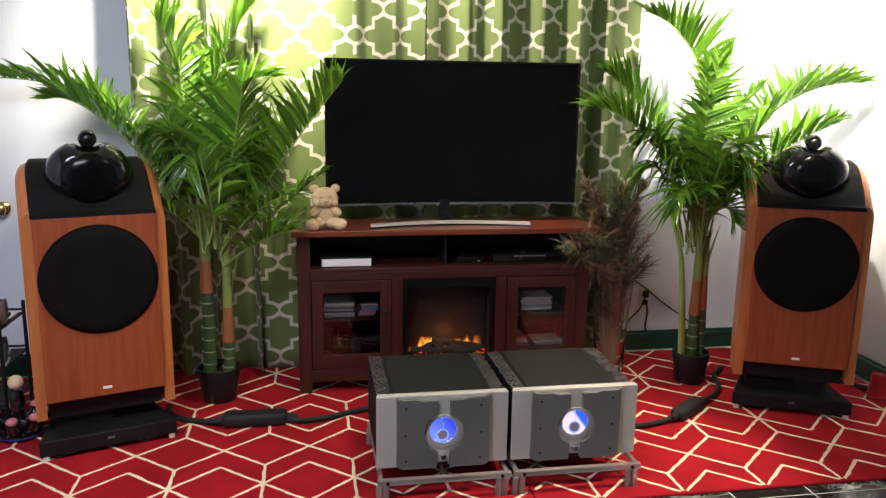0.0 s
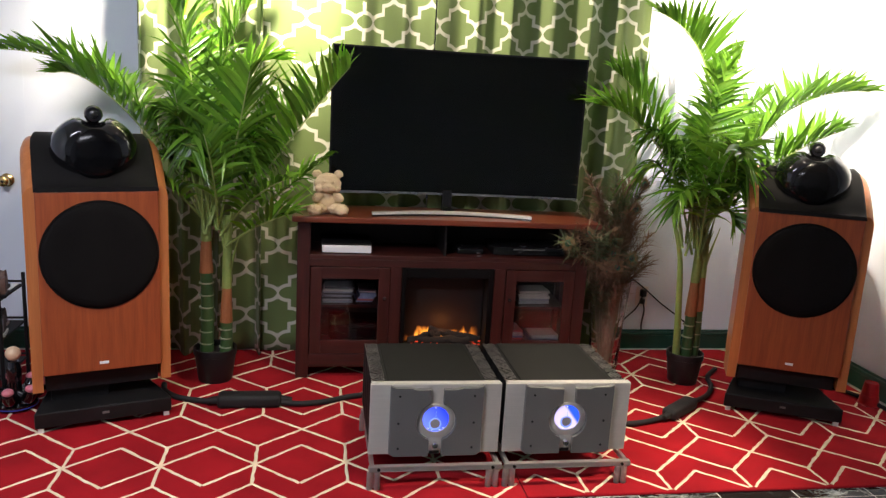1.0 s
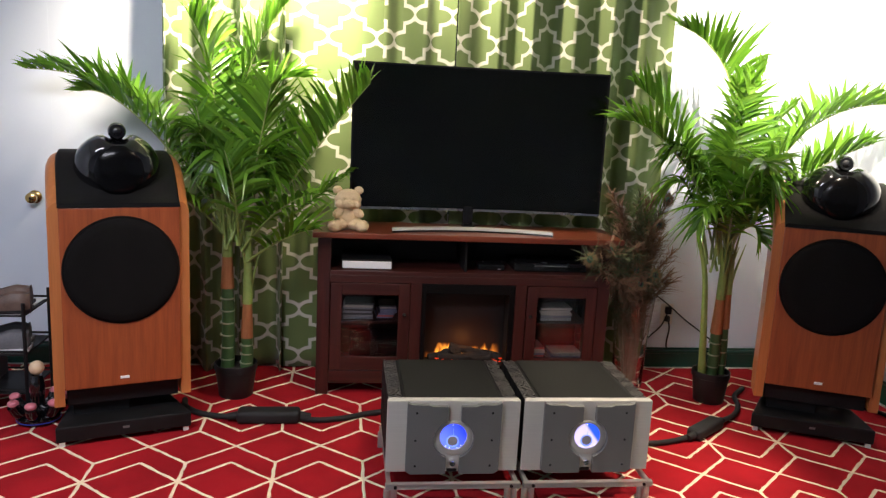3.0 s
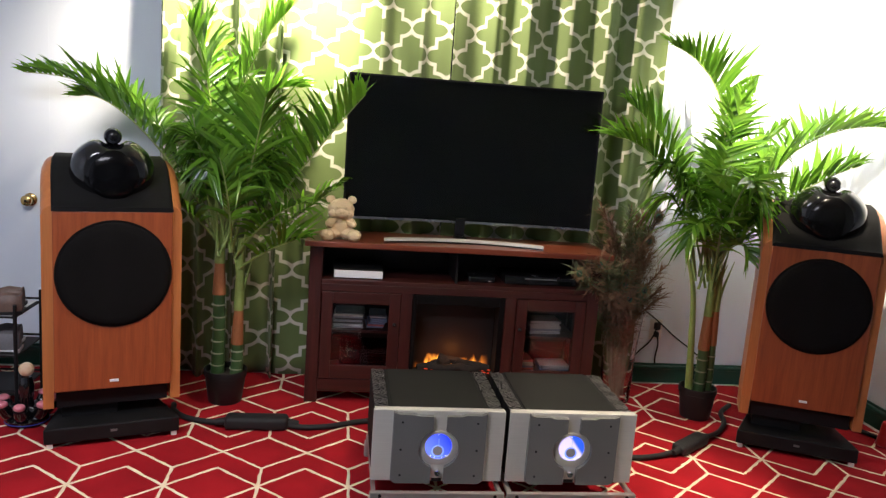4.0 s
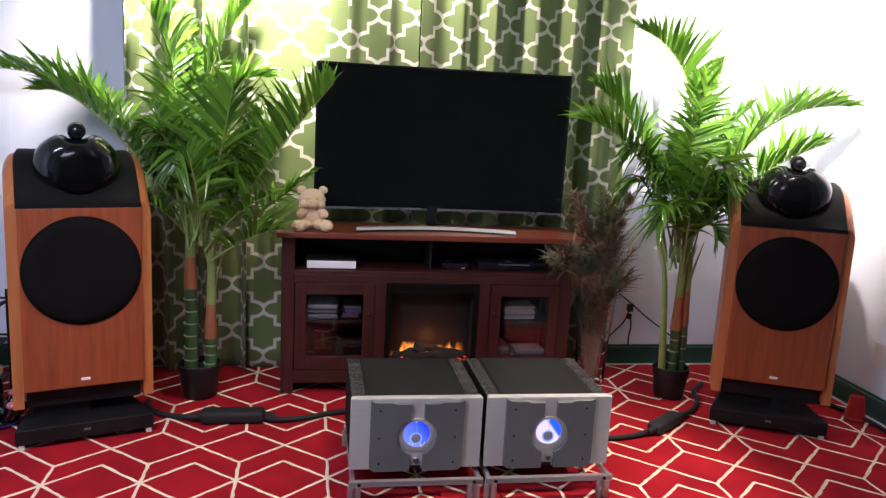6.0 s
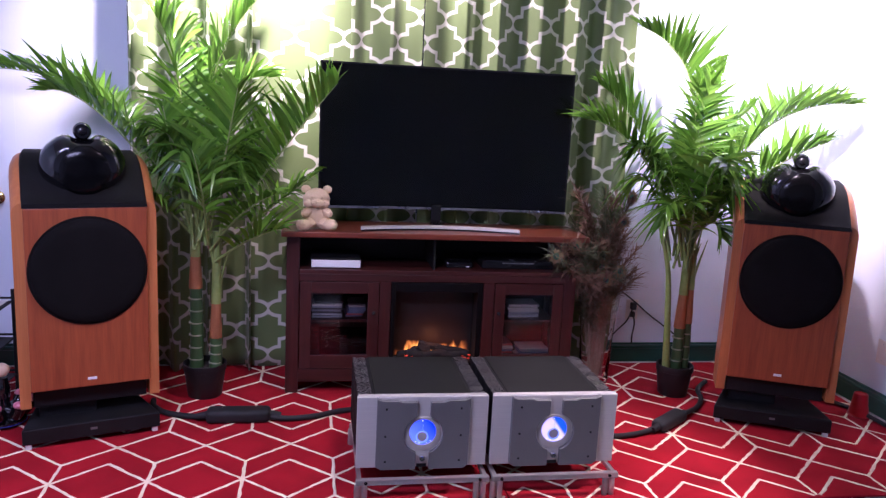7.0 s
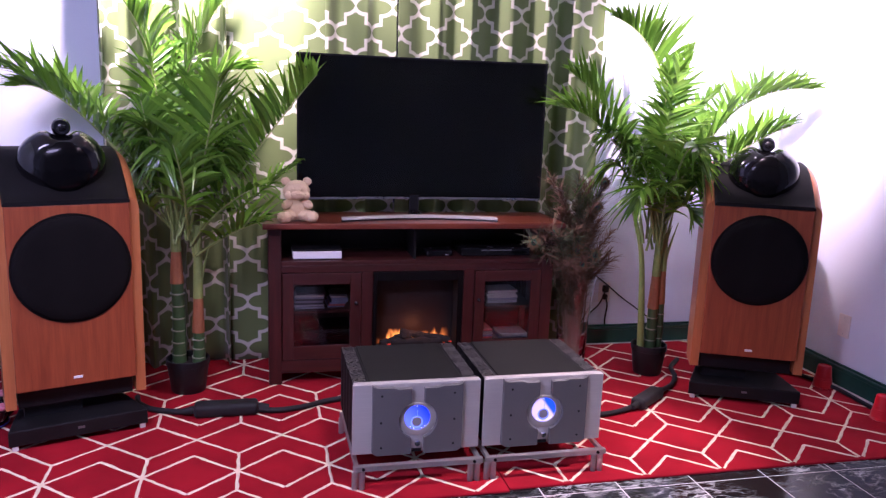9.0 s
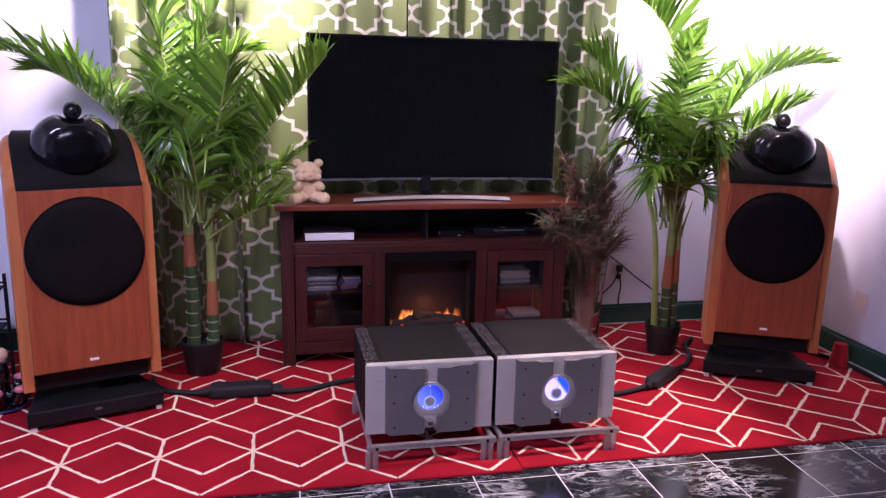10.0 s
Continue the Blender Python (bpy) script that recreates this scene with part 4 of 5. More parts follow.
def pot(at, r, h, label):
    ob = thing("plant_pot", label, "plant pot", at, 0, "plant pots")
    part("wall", lathe([(r * 0.74, 0.0), (r * 0.78, 0.004), (r * 0.95, h - 0.035), (r * 0.95, h - 0.032), (r, h - 0.030), (r, h - 0.002), (r * 0.97, h), (r * 0.93, h - 0.002), (r * 0.90, h - 0.03), (r * 0.86, h - 0.05)], 40), POT, ob, "", True)
    part("soil", lathe([(0.0, h - 0.022), (r * 0.5, h - 0.020), (r * 0.90, h - 0.028), (r * 0.89, h - 0.034)], 32), SOIL, ob, "", True)
    return ob


pot((-0.408, 3.60, 0), 0.098, 0.160, "dark grey plastic pot holding the fuller palm")
palm = thing("potted_palm", "tall lush artificial palm with two ringed canes", "palm", (0, 0, 0))
cane(palm, (-0.446, 3.60, 0.12), (-0.447, 3.61, 0.84), 0.032, 0.56, 1, 0.19)
cane(palm, (-0.360, 3.59, 0.12), (-0.350, 3.60, 0.78), 0.030, 0.26, 2, 0.23)
LEFT_FRONDS = [
    ((-0.57, 3.63, 0.94), (-0.86, 3.72, 1.336), (-1.33, 3.75, 1.455)),
    ((-0.46, 3.60, 0.82), (-0.82, 3.62, 1.263), (-1.06, 3.62, 1.37)),
    ((-0.48, 3.62, 0.81), (-0.53, 3.74, 1.41), (-0.62, 3.72, 1.71)),
    ((-0.44, 3.62, 0.81), (-0.40, 3.78, 1.42), (-0.18, 3.80, 1.84)),
    ((-0.39, 3.58, 0.72), (-0.30, 3.42, 1.11), (-0.23, 3.28, 1.42)),
    ((-0.37, 3.60, 0.72), (-0.06, 3.58, 1.16), (0.17, 3.50, 1.46)),
    ((-0.36, 3.65, 0.68), (-0.11, 3.76, 0.88), (0.11, 3.80, 1.05)),
    ((-0.36, 3.58, 0.64), (-0.20, 3.50, 0.76), (-0.06, 3.45, 0.82)),
    ((-0.41, 3.65, 0.76), (-0.34, 3.78, 1.32), (-0.13, 3.80, 1.48)),
    ((-0.48, 3.62, 0.79), (-0.61, 3.68, 1.01), (-0.72, 3.66, 1.20)),
    ((-0.46, 3.58, 0.77), (-0.51, 3.50, 1.08), (-0.55, 3.45, 1.33)),
    ((-0.37, 3.62, 0.69), (-0.23, 3.66, 0.99), (-0.14, 3.66, 1.32)),
    ((-0.38, 3.58, 0.69), (-0.24, 3.48, 0.87), (-0.09, 3.38, 0.98)),
    ((-0.46, 3.58, 0.77), (-0.57, 3.52, 0.90), (-0.64, 3.45, 0.95)),
    ((-0.45, 3.65, 0.78), (-0.46, 3.82, 1.18), (-0.51, 3.84, 1.54)),
    ((-0.39, 3.57, 0.72), (-0.39, 3.42, 0.97), (-0.42, 3.35, 1.16)),
]
for k, (a, b, c) in enumerate(LEFT_FRONDS):
    frond("frond", palm, a, b, c, 100 + k, 0.19 if k < 2 else 0.33 if k == 2 else 0.28 if k in (3, 4, 5) else 0.22, keel=0.85 if k < 2 else 0.95 if k == 5 else 0.6, hang=0.3 if k in (6, 9, 12, 13) else 0.0)


def old_fronds(parent, crown, reach, count, seed, width):
    """Shorter drooping leaves that fill the lower crown."""
    rnd = random.Random(seed)
    for k in range(count):
        a = 2 * math.pi * (k + rnd.uniform(-0.3, 0.3)) / count
        b = Vector(crown) + Vector((rnd.uniform(-0.05, 0.05), rnd.uniform(-0.03, 0.03), rnd.uniform(-0.08, 0.10)))
        r = reach * rnd.uniform(0.7, 1.1)
        out = Vector((math.cos(a), 0.62 * math.sin(a), 0))
        rise = rnd.uniform(0.24, 0.46)
        frond("frond", parent, b, b + out * r * 0.55 + Vector((0, 0, rise)), b + out * r + Vector((0, 0, rise * rnd.uniform(0.75, 1.4))), seed + k, width * rnd.uniform(0.85, 1.15), 30, 0.32, 0.35, rnd.uniform(0.1, 0.7))


old_fronds(palm, (-0.41, 3.59, 0.76), 0.27, 12, 300, 0.19)

pot((1.908, 3.53, 0), 0.092, 0.160, "dark plastic pot holding the sparser palm")
palm2 = thing("potted_palm", "tall artificial palm with spread brightly lit fronds", "palm", (0, 0, 0))
cane(palm2, (1.908, 3.53, 0.12), (1.884, 3.47, 0.94), 0.029, 0.30, 3, 0.20)
cane(palm2, (1.958, 3.545, 0.12), (1.922, 3.49, 0.76), 0.026, 0.42, 4, 0.26)
part("stalk", tube([(1.855, 3.52, 0.12), (1.826, 3.50, 0.40), (1.80, 3.50, 0.66), (1.74, 3.50, 0.86)], 0.019, 10, taper=0.009), STALK, palm2, "pale leaning stalk", True)
RIGHT_FRONDS = [
    ((1.86, 3.46, 0.83), (1.87, 3.55, 1.49), (1.57, 3.52, 1.79)),
    ((1.86, 3.47, 0.86), (2.24, 3.54, 1.348), (2.68, 3.50, 1.495)),
    ((1.88, 3.45, 0.83), (2.15, 3.36, 1.14), (2.41, 3.28, 1.31)),
    ((1.84, 3.47, 0.83), (1.61, 3.55, 1.22), (1.35, 3.56, 1.36)),
    ((1.86, 3.50, 0.82), (1.69, 3.68, 1.28), (1.46, 3.74, 1.53)),
    ((1.85, 3.46, 0.83), (1.88, 3.46, 1.25), (1.94, 3.42, 1.62)),
    ((1.87, 3.44, 0.84), (1.85, 3.26, 1.16), (1.80, 3.05, 1.20)),
    ((1.89, 3.48, 0.83), (2.05, 3.55, 1.04), (2.11, 3.56, 1.24)),
    ((1.88, 3.50, 0.82), (2.00, 3.62, 1.17), (2.23, 3.64, 1.46)),
    ((1.87, 3.44, 0.81), (1.92, 3.36, 0.91), (1.94, 3.30, 0.87)),
    ((1.85, 3.44, 0.85), (1.97, 3.36, 1.14), (2.10, 3.32, 1.34)),
    ((1.88, 3.46, 0.80), (1.94, 3.44, 0.94), (2.02, 3.42, 0.99)),
    ((1.85, 3.44, 0.83), (1.83, 3.44, 1.28), (1.83, 3.44, 1.59)),
]
for k, (a, b, c) in enumerate(RIGHT_FRONDS):
    frond("frond", palm2, a, b, c, 200 + k, 0.22 if k in (1, 2) else 0.27 if k < 6 else 0.20, 42 if k < 6 else 26, keel=0.95 if k in (1, 2) else 0.3 if k == 6 else 0.6, blade=1.5 if k == 6 else 1.0)

old_fronds(palm2, (1.83, 3.46, 0.74), 0.27, 17, 350, 0.20)


# ---- vase with peacock feathers ----
vase = thing("glass_vase", "tall clear glass vase packed with feather stems", "vase", (1.548, 3.715, 0))
part("glass_wall", lathe([(0.066, 0.0), (0.074, 0.004), (0.078, 0.03), (0.084, 0.25), (0.104, 0.49), (0.101, 0.49), (0.081, 0.25), (0.074, 0.035), (0.060, 0.02), (0.0, 0.02)], 40), GLASS, vase, "", True).visible_shadow = False
FEATHER = surface("brown_feather", (0.095, 0.047, 0.026), (0.26, 0.145, 0.08), 0.6, scale=10, fine=90, bump=0.1)
FEATHER_GREEN = surface("green_bronze_feather", (0.035, 0.06, 0.025), (0.12, 0.135, 0.055), 0.5, scale=12, fine=90, bump=0.1)
EYE = surface("feather_eye_blue", (0.006, 0.012, 0.02), (0.012, 0.03, 0.04), 0.35, scale=20, fine=90, bump=0.0)
EYE_RIM = surface("feather_eye_bronze", (0.15, 0.095, 0.04), (0.28, 0.19, 0.085), 0.4, scale=20, fine=90, bump=0.0)
EYE_RING = surface("feather_eye_green", (0.02, 0.09, 0.05), (0.05, 0.15, 0.08), 0.35, scale=20, fine=90, bump=0.0)
QUILL = surface("pale_quill", (0.17, 0.115, 0.08), (0.30, 0.215, 0.15), 0.5, scale=12, fine=90, bump=0.05)


def feather(base, tip, seed, arrangement, eyed=False):
    rnd = random.Random(seed)
    b, t = Vector(base), Vector(tip)
    m = Vector((b.x + (t.x - b.x) * 0.35, b.y + (t.y - b.y) * 0.35, b.z + (t.z - b.z) * 0.75))
    line = smooth_line([b, (b + m) / 2 + Vector((rnd.uniform(-0.01, 0.01), 0, 0)), m, t], 8)
    ob = part("feather", tube(line, 0.0022, 5, taper=0.0008, steps=0), QUILL, arrangement, "peacock feather", True)
    bm = bmesh.new()
    n = len(line)
    for i in range(int(n * 0.42), n):
        d = (line[min(i + 1, n - 1)] - line[i - 1]).normalized()
        for _ in range(23):
            p = line[i] + d * rnd.uniform(-0.02, 0.02)
            out = (Vector((rnd.uniform(-1, 1), rnd.uniform(-1, 1), rnd.uniform(-0.7, 0.6))).normalized() + d * 0.8).normalized()
            ln = rnd.uniform(0.02, 0.085) if rnd.random() < 0.8 else rnd.uniform(0.07, 0.13)
            w = d.cross(out).normalized() * 0.0017
            q, r = p + out * ln * 0.55, p + out * ln + Vector((0, 0, -0.012))
            v = [bm.verts.new(x) for x in (p - w, p + w, q + w * 1.4, q - w * 1.4, r)]
            bm.faces.new(v[:4])
            bm.faces.new((v[3], v[2], v[4]))
    tagged(part("vane", bm, FEATHER_GREEN if seed % 3 == 0 else FEATHER, ob), kind="stuff")
    if eyed:
        face = (Vector((0.3, 0.4, 1.2)) - t).normalized().to_track_quat("Z", "Y").to_matrix().to_4x4()
        place = Matrix.Translation(t) @ face @ Matrix.Diagonal((1, 1.2, 1, 1))
        bm = bmesh.new()
        for k in range(70):
            a = 2 * math.pi * k / 70 + rnd.uniform(-0.05, 0.05)
            d, w = Vector((math.cos(a), math.sin(a), 0)), Vector((-math.sin(a), math.cos(a), 0)) * 0.0014
            r0, r1 = 0.008, rnd.uniform(0.024, 0.042)
            lift = Vector((0, 0, rnd.uniform(-0.008, 0.004)))
            v = [bm.verts.new(x) for x in (d * r0 - w, d * r0 + w, d * r1 * 0.6 + w * 1.3, d * r1 * 0.6 - w * 1.3, d * r1 + lift)]
            bm.faces.new(v[:4])
            bm.faces.new((v[3], v[2], v[4]))
        bmesh.ops.transform(bm, matrix=place, verts=bm.verts[:])
        tagged(part("eye_fringe", bm, EYE_RIM, ob), kind="stuff")
        for r, lift, mt, nm in ((0.014, 0.001, EYE_RING, "eye_ring"), (0.008, 0.003, EYE, "eye_spot")):
            bm = lathe([(0.0, lift + 0.003), (r * 0.6, lift + 0.002), (r, lift)], 16)
            bmesh.ops.transform(bm, matrix=place, verts=bm.verts[:])
            part(nm, bm, mt, ob, "", True)


plume = thing("peacock_feathers", "dried brown and green peacock feathers standing in the glass vase", "feathers")
rnd = random.Random(31)
EYED_TIPS = [(1.242, 3.55, 0.70), (1.626, 3.68, 0.857), (1.669, 3.70, 0.98), (1.507, 3.62, 0.695), (1.499, 3.60, 0.642), (1.519, 3.58, 0.578), (1.598, 3.60, 0.62), (1.466, 3.58, 0.57), (1.346, 3.57, 0.744)]
for k, tip in enumerate(EYED_TIPS):
    feather((1.548 + rnd.uniform(-0.03, 0.03), 3.715 + rnd.uniform(-0.03, 0.03), 0.024), tip, 480 + k, plume, True)
for k in range(40):
    a = rnd.uniform(0, 2 * math.pi)
    spread = rnd.uniform(0.05, 0.20)
    z = rnd.uniform(0.54, 0.78) if spread > 0.15 else rnd.uniform(0.66, 1.02)
    tip = (1.520 + 1.1 * spread * math.cos(a), 3.70 + 0.7 * spread * math.sin(a), z)
    if k < 9:
        tip = (rnd.uniform(1.26, 1.44), rnd.uniform(3.54, 3.64), rnd.uniform(0.56, 0.76))
    feather((1.548 + rnd.uniform(-0.03, 0.03), 3.715 + rnd.uniform(-0.03, 0.03), 0.024), tip, 400 + k, plume)
# bare quills that rise above the vanes
for k in range(7):
    b = Vector((1.53 + 0.012 * k, 3.66, 0.50))
    t = b + Vector((rnd.uniform(-0.14, 0.20), rnd.uniform(-0.06, 0.02), rnd.uniform(0.18, 0.36)))
    part("bare_quill", tube([b, (b + t) / 2 + Vector((rnd.uniform(-0.02, 0.02), 0, 0.01)), t], 0.0022, 5, taper=0.001), QUILL, plume, "bare pale quill", True)
# the plumage packed inside the vase
for k in range(26):
    a = rnd.uniform(0, 2 * math.pi)
    r0 = 0.062 * math.sqrt(rnd.random())
    b = Vector((1.548 + r0 * math.cos(a), 3.715 + r0 * math.sin(a), 0.026))
    t = Vector((1.548 + (r0 + 0.012) * math.cos(a + 0.4), 3.715 + (r0 + 0.012) * math.sin(a + 0.4), rnd.uniform(0.34, 0.47)))
    bm = bmesh.new()
    for n in range(46):
        f = n / 45
        p = b + (t - b) * f
        for sg in (-1, 1):
            d = Vector((math.cos(a + 1.57), math.sin(a + 1.57), 0)) * sg * rnd.uniform(0.008, 0.022) + Vector((0, 0, rnd.uniform(0.01, 0.03)))
            q = p + d
            off = Vector((q.x - 1.548, q.y - 3.715, 0))
            if off.length > 0.072:
                q -= off.normalized() * (off.length - 0.072)
            w = Vector((0, 0, 0.0016))
            bm.faces.new([bm.verts.new(x) for x in (p - w, p + w, q)])
    tagged(part("packed_vane", bm, FEATHER if k % 3 else FEATHER_GREEN, plume, "brown plumage inside the vase"), kind="stuff")
for k in range(14):
    a = 2 * math.pi * k / 14
    r0, r1 = rnd.uniform(0.01, 0.05), rnd.uniform(0.03, 0.075)
    b = Vector((1.56 + r0 * math.cos(a), 3.715 + r0 * math.sin(a), 0.022))
    t = Vector((1.56 + r1 * math.cos(a + 0.5), 3.715 + r1 * math.sin(a + 0.5), rnd.uniform(0.35, 0.62)))
    part("twig", tube([b, (b + t) / 2 + Vector((rnd.uniform(-0.015, 0.015), rnd.uniform(-0.015, 0.015), 0)), t], 0.004, 6, taper=0.002), QUILL if k % 3 else FEATHER, plume, "dry stem", True)


# ---- things on the cabinet ----
def teddy(at, turn):
    bm = bmesh.new()
    rnd = random.Random(12)
    ball((0, 0, 0.058), 0.046, bm, 40, (1.0, 0.9, 1.2))
    ball((0, -0.008, 0.136), 0.044, bm, 44, (1.12, 0.95, 1.0))
    ball((0, -0.012, 0.158), 0.034, bm, 30, (1.1, 0.9, 0.7))
    ball((0, -0.047, 0.121), 0.022, bm, 26, (1.15, 0.9, 0.85))
    ball((0, -0.066, 0.129), 0.0075, bm, 14, (1.3, 0.8, 0.9))
    for s in (-1, 1):
        ball((0.040 * s, 0.0, 0.176), 0.0175, bm, 22, (1, 0.6, 1))
        ball((0.029 * s, -0.032, 0.118), 0.019, bm, 22)
        ball((0.050 * s, -0.056, 0.026), 0.027, bm, 30, (1.0, 1.2, 0.98))
        ball((0.030 * s, -0.020, 0.030), 0.030, bm, 24, (1, 1.3, 0.9))
        ball((0.036 * s, -0.030, 0.080), 0.019, bm, 24, (0.9, 1.6, 1.0), Euler((0.5, 0, 0.75 * s)).to_matrix())
        ball((0.018 * s, -0.047, 0.146), 0.0055, bm, 12)
    for v in bm.verts:
        v.co += Vector((rnd.gauss(0, 1), rnd.gauss(0, 1), rnd.gauss(0, 1))) * 0.0011
    ob = solid("teddy_bear", bm, PLUSH, "small cream plush teddy bear sitting on the cabinet", "soft toy", True)
    ob.matrix_world = pose(*at, 0, 0, turn) @ Matrix.Diagonal((1.24, 1.1, 1.06, 1))


teddy((0.092, 3.675, 0.789), 4)

book = thing("paper_stack", "thick white book with a dark cover lying on the shelf", "book", (0.070, 3.635, 0.606))
part("page_block", box(0.004, 0.235, 0.0, 0.235, 0.004, 0.040, 0.004), PAPER, book, "white page block")
part("cover", box(0.0, 0.236, 0.004, 0.24, 0.041, 0.048, 0.001), BLACK, book, "dark cover")
player = thing("disc_player", "flat black disc player on the open shelf", "disc player", (0.905, 3.66, 0.606))
part("case", box(0.0, 0.36, 0.0, 0.22, 0.004, 0.046, 0.003), BEZEL, player)
part("tray_line", box(0.10, 0.26, -0.002, 0.002, 0.030, 0.036), SLATE, player, "grey tray front")
part("display", box(0.27, 0.34, -0.0015, 0.002, 0.012, 0.026), SCREEN, player)
remote = thing("media_box", "small black media box on the open shelf", "media box", (0.730, 3.68, 0.606))
part("case", box(0.0, 0.13, 0.0, 0.12, 0.0, 0.030, 0.006), BEZEL, remote)
part("light", box(0.095, 0.112, -0.001, 0.002, 0.006, 0.010), PAPER, remote, "small white mark")
rnd = random.Random(77)
tints = [(0.40, 0.41, 0.44), (0.06, 0.06, 0.07), (0.25, 0.26, 0.31), (0.50, 0.48, 0.45), (0.16, 0.20, 0.33), (0.45, 0.10, 0.10)]
CASES = [surface("case_" + n, c, tuple(min(1, v * 1.2) for v in c), 0.35, scale=14, fine=60, bump=0.03) for n, c in zip(("silver", "black", "steel", "cream", "blue", "red"), tints)]


def disc_pile(x, y, z, n, lean=0.01, wide=0.142, deep=0.125, thick=0.0098):
    for k in range(n):
        ob = solid("disc_case", box(0, wide, 0, deep, 0, thick - 0.0006, 0.001, seg=1), rnd.choice(CASES), "slim plastic disc case in a pile behind glass", "disc case", group="disc cases")
        ob.matrix_world = pose(x + rnd.uniform(-lean, lean), y + rnd.uniform(-0.006, 0.006), z + k * thick, 0, 0, rnd.uniform(-3, 3))


disc_pile(0.088, 3.665, 0.357, 8)
disc_pile(0.252, 3.675, 0.357, 7, wide=0.08)
disc_pile(1.135, 3.67, 0.108, 9, wide=0.15)
disc_pile(1.030, 3.66, 0.108, 12, 0.004, wide=0.055)
disc_pile(1.050, 3.68, 0.357, 5, wide=0.16, thick=0.013)
box_ = thing("receiver", "black receiver with a silver trim strip in the cabinet", "receiver", (0.12, 3.66, 0.108))
part("case", box(0.0, 0.24, 0.0, 0.22, 0.0, 0.14, 0.003), BEZEL, box_)
part("strip", box(0.005, 0.235, -0.002, 0.001, 0.03, 0.034), SLATE, box_)

# ---- cables and power ----
def cable(points, r, label, group="thick cables"):
    return solid("cable", tube(points, r, 12, steps=12), RUBBER, label, "cable", True, group)


G = 0.0135
cable([(-0.62, 3.50, G), (-0.60, 3.42, G), (-0.53, 3.345, G), (-0.42, 3.305, G), (-0.33, 3.29, 0.024)], 0.0125, "thick black speaker cable lying on the rug")
cable([(-0.12, 3.275, 0.024), (-0.02, 3.265, G), (0.10, 3.285, G), (0.22, 3.34, G), (0.36, 3.36, G), (0.50, 3.25, G)], 0.0125, "thick black speaker cable running behind the amplifiers")
nb = thing("cable_filter_box", "black padded cable filter box lying on the rug", "cable box", (-0.225, 3.28, 0))
bm = box(-0.135, 0.135, -0.042, 0.042, 0.002, 0.058, 0.018, seg=3)
part("case", bm, RUBBER, nb, "", True)
for s in (-1, 1):
    part("strain_relief", tube([(s * 0.13, 0, 0.028), (s * 0.155, 0, 0.026), (s * 0.18, 0, 0.022)], 0.019, 12, taper=0.014, steps=3), RUBBER, nb, "", True)
cable([(1.26, 3.03, G), (1.40, 3.01, G), (1.52, 3.035, G), (1.62, 3.07, 0.024)], 0.012, "thick black cable leaving the amplifier")
nb2 = thing("cable_filter_box", "black padded cable filter box lying near the palm pot", "cable box", (1.705, 3.135, 0), 38)
part("case", box(-0.115, 0.115, -0.036, 0.036, 0.002, 0.052, 0.016, seg=3), RUBBER, nb2, "", True)
for s in (-1, 1):
    part("strain_relief", tube([(s * 0.11, 0, 0.026), (s * 0.135, 0, 0.025), (s * 0.155, 0, 0.022)], 0.017, 12, taper=0.013, steps=3), RUBBER, nb2, "", True)
cable([(1.83, 3.225, 0.022), (1.93, 3.31, G), (2.01, 3.42, G), (2.06, 3.55, G), (2.16, 3.66, G)], 0.012, "thick black cable running behind the loudspeaker")
cable([(2.48, 3.50, G), (2.62, 3.42, G), (2.70, 3.34, G), (2.755, 3.14, G), (2.748, 2.92, G), (2.735, 2.74, G), (2.76, 2.50, G)], 0.010, "black cable lying along the wall")

outlet = thing("wall_outlet", "white wall outlet with a black plug in it", "outlet", (1.883, BACK, 0.300))
part("cover_plate", box(-0.036, 0.036, -0.006, 0.0, -0.058, 0.058, 0.003), IVORY, outlet)
part("plug", box(-0.016, 0.016, -0.036, -0.006, 0.004, 0.044, 0.006), RUBBER, outlet, "black plug")
part("plug", box(-0.013, 0.013, -0.030, -0.006, -0.040, -0.010, 0.005), RUBBER, outlet, "black plug")
cable([(1.883, BACK - 0.030, 0.275), (1.890, BACK - 0.040, 0.225), (1.885, BACK - 0.034, 0.15), (1.888, BACK - 0.034, 0.108)], 0.0045, "thin black power cord hanging from the outlet", "thin cords")
cable([(1.883, BACK - 0.026, 0.32), (1.85, BACK - 0.02, 0.235), (1.80, BACK - 0.012, 0.178), (1.73, BACK - 0.03, 0.108)], 0.004, "thin black power cord from the outlet", "thin cords")
cable([(1.79, BACK - 0.01, 0.42), (1.89, BACK - 0.006, 0.35), (1.99, BACK - 0.008, 0.27), (2.09, BACK - 0.012, 0.20), (2.22, BACK - 0.03, 0.108)], 0.004, "thin black cord running across the wall", "thin cords")
blank = thing("wall_plate", "plain white blank wall plate", "wall plate", (RIGHT, 3.26, 0.303))
part("plate", box(-0.006, 0.0, -0.040, 0.040, -0.060, 0.060, 0.003), IVORY, blank)
for z in (-0.042, 0.042):
    part("screw", lathe([(0.0, -0.0075), (0.003, -0.0075), (0.003, -0.005)], 10, (0, 0, z), "x"), STEEL, blank)


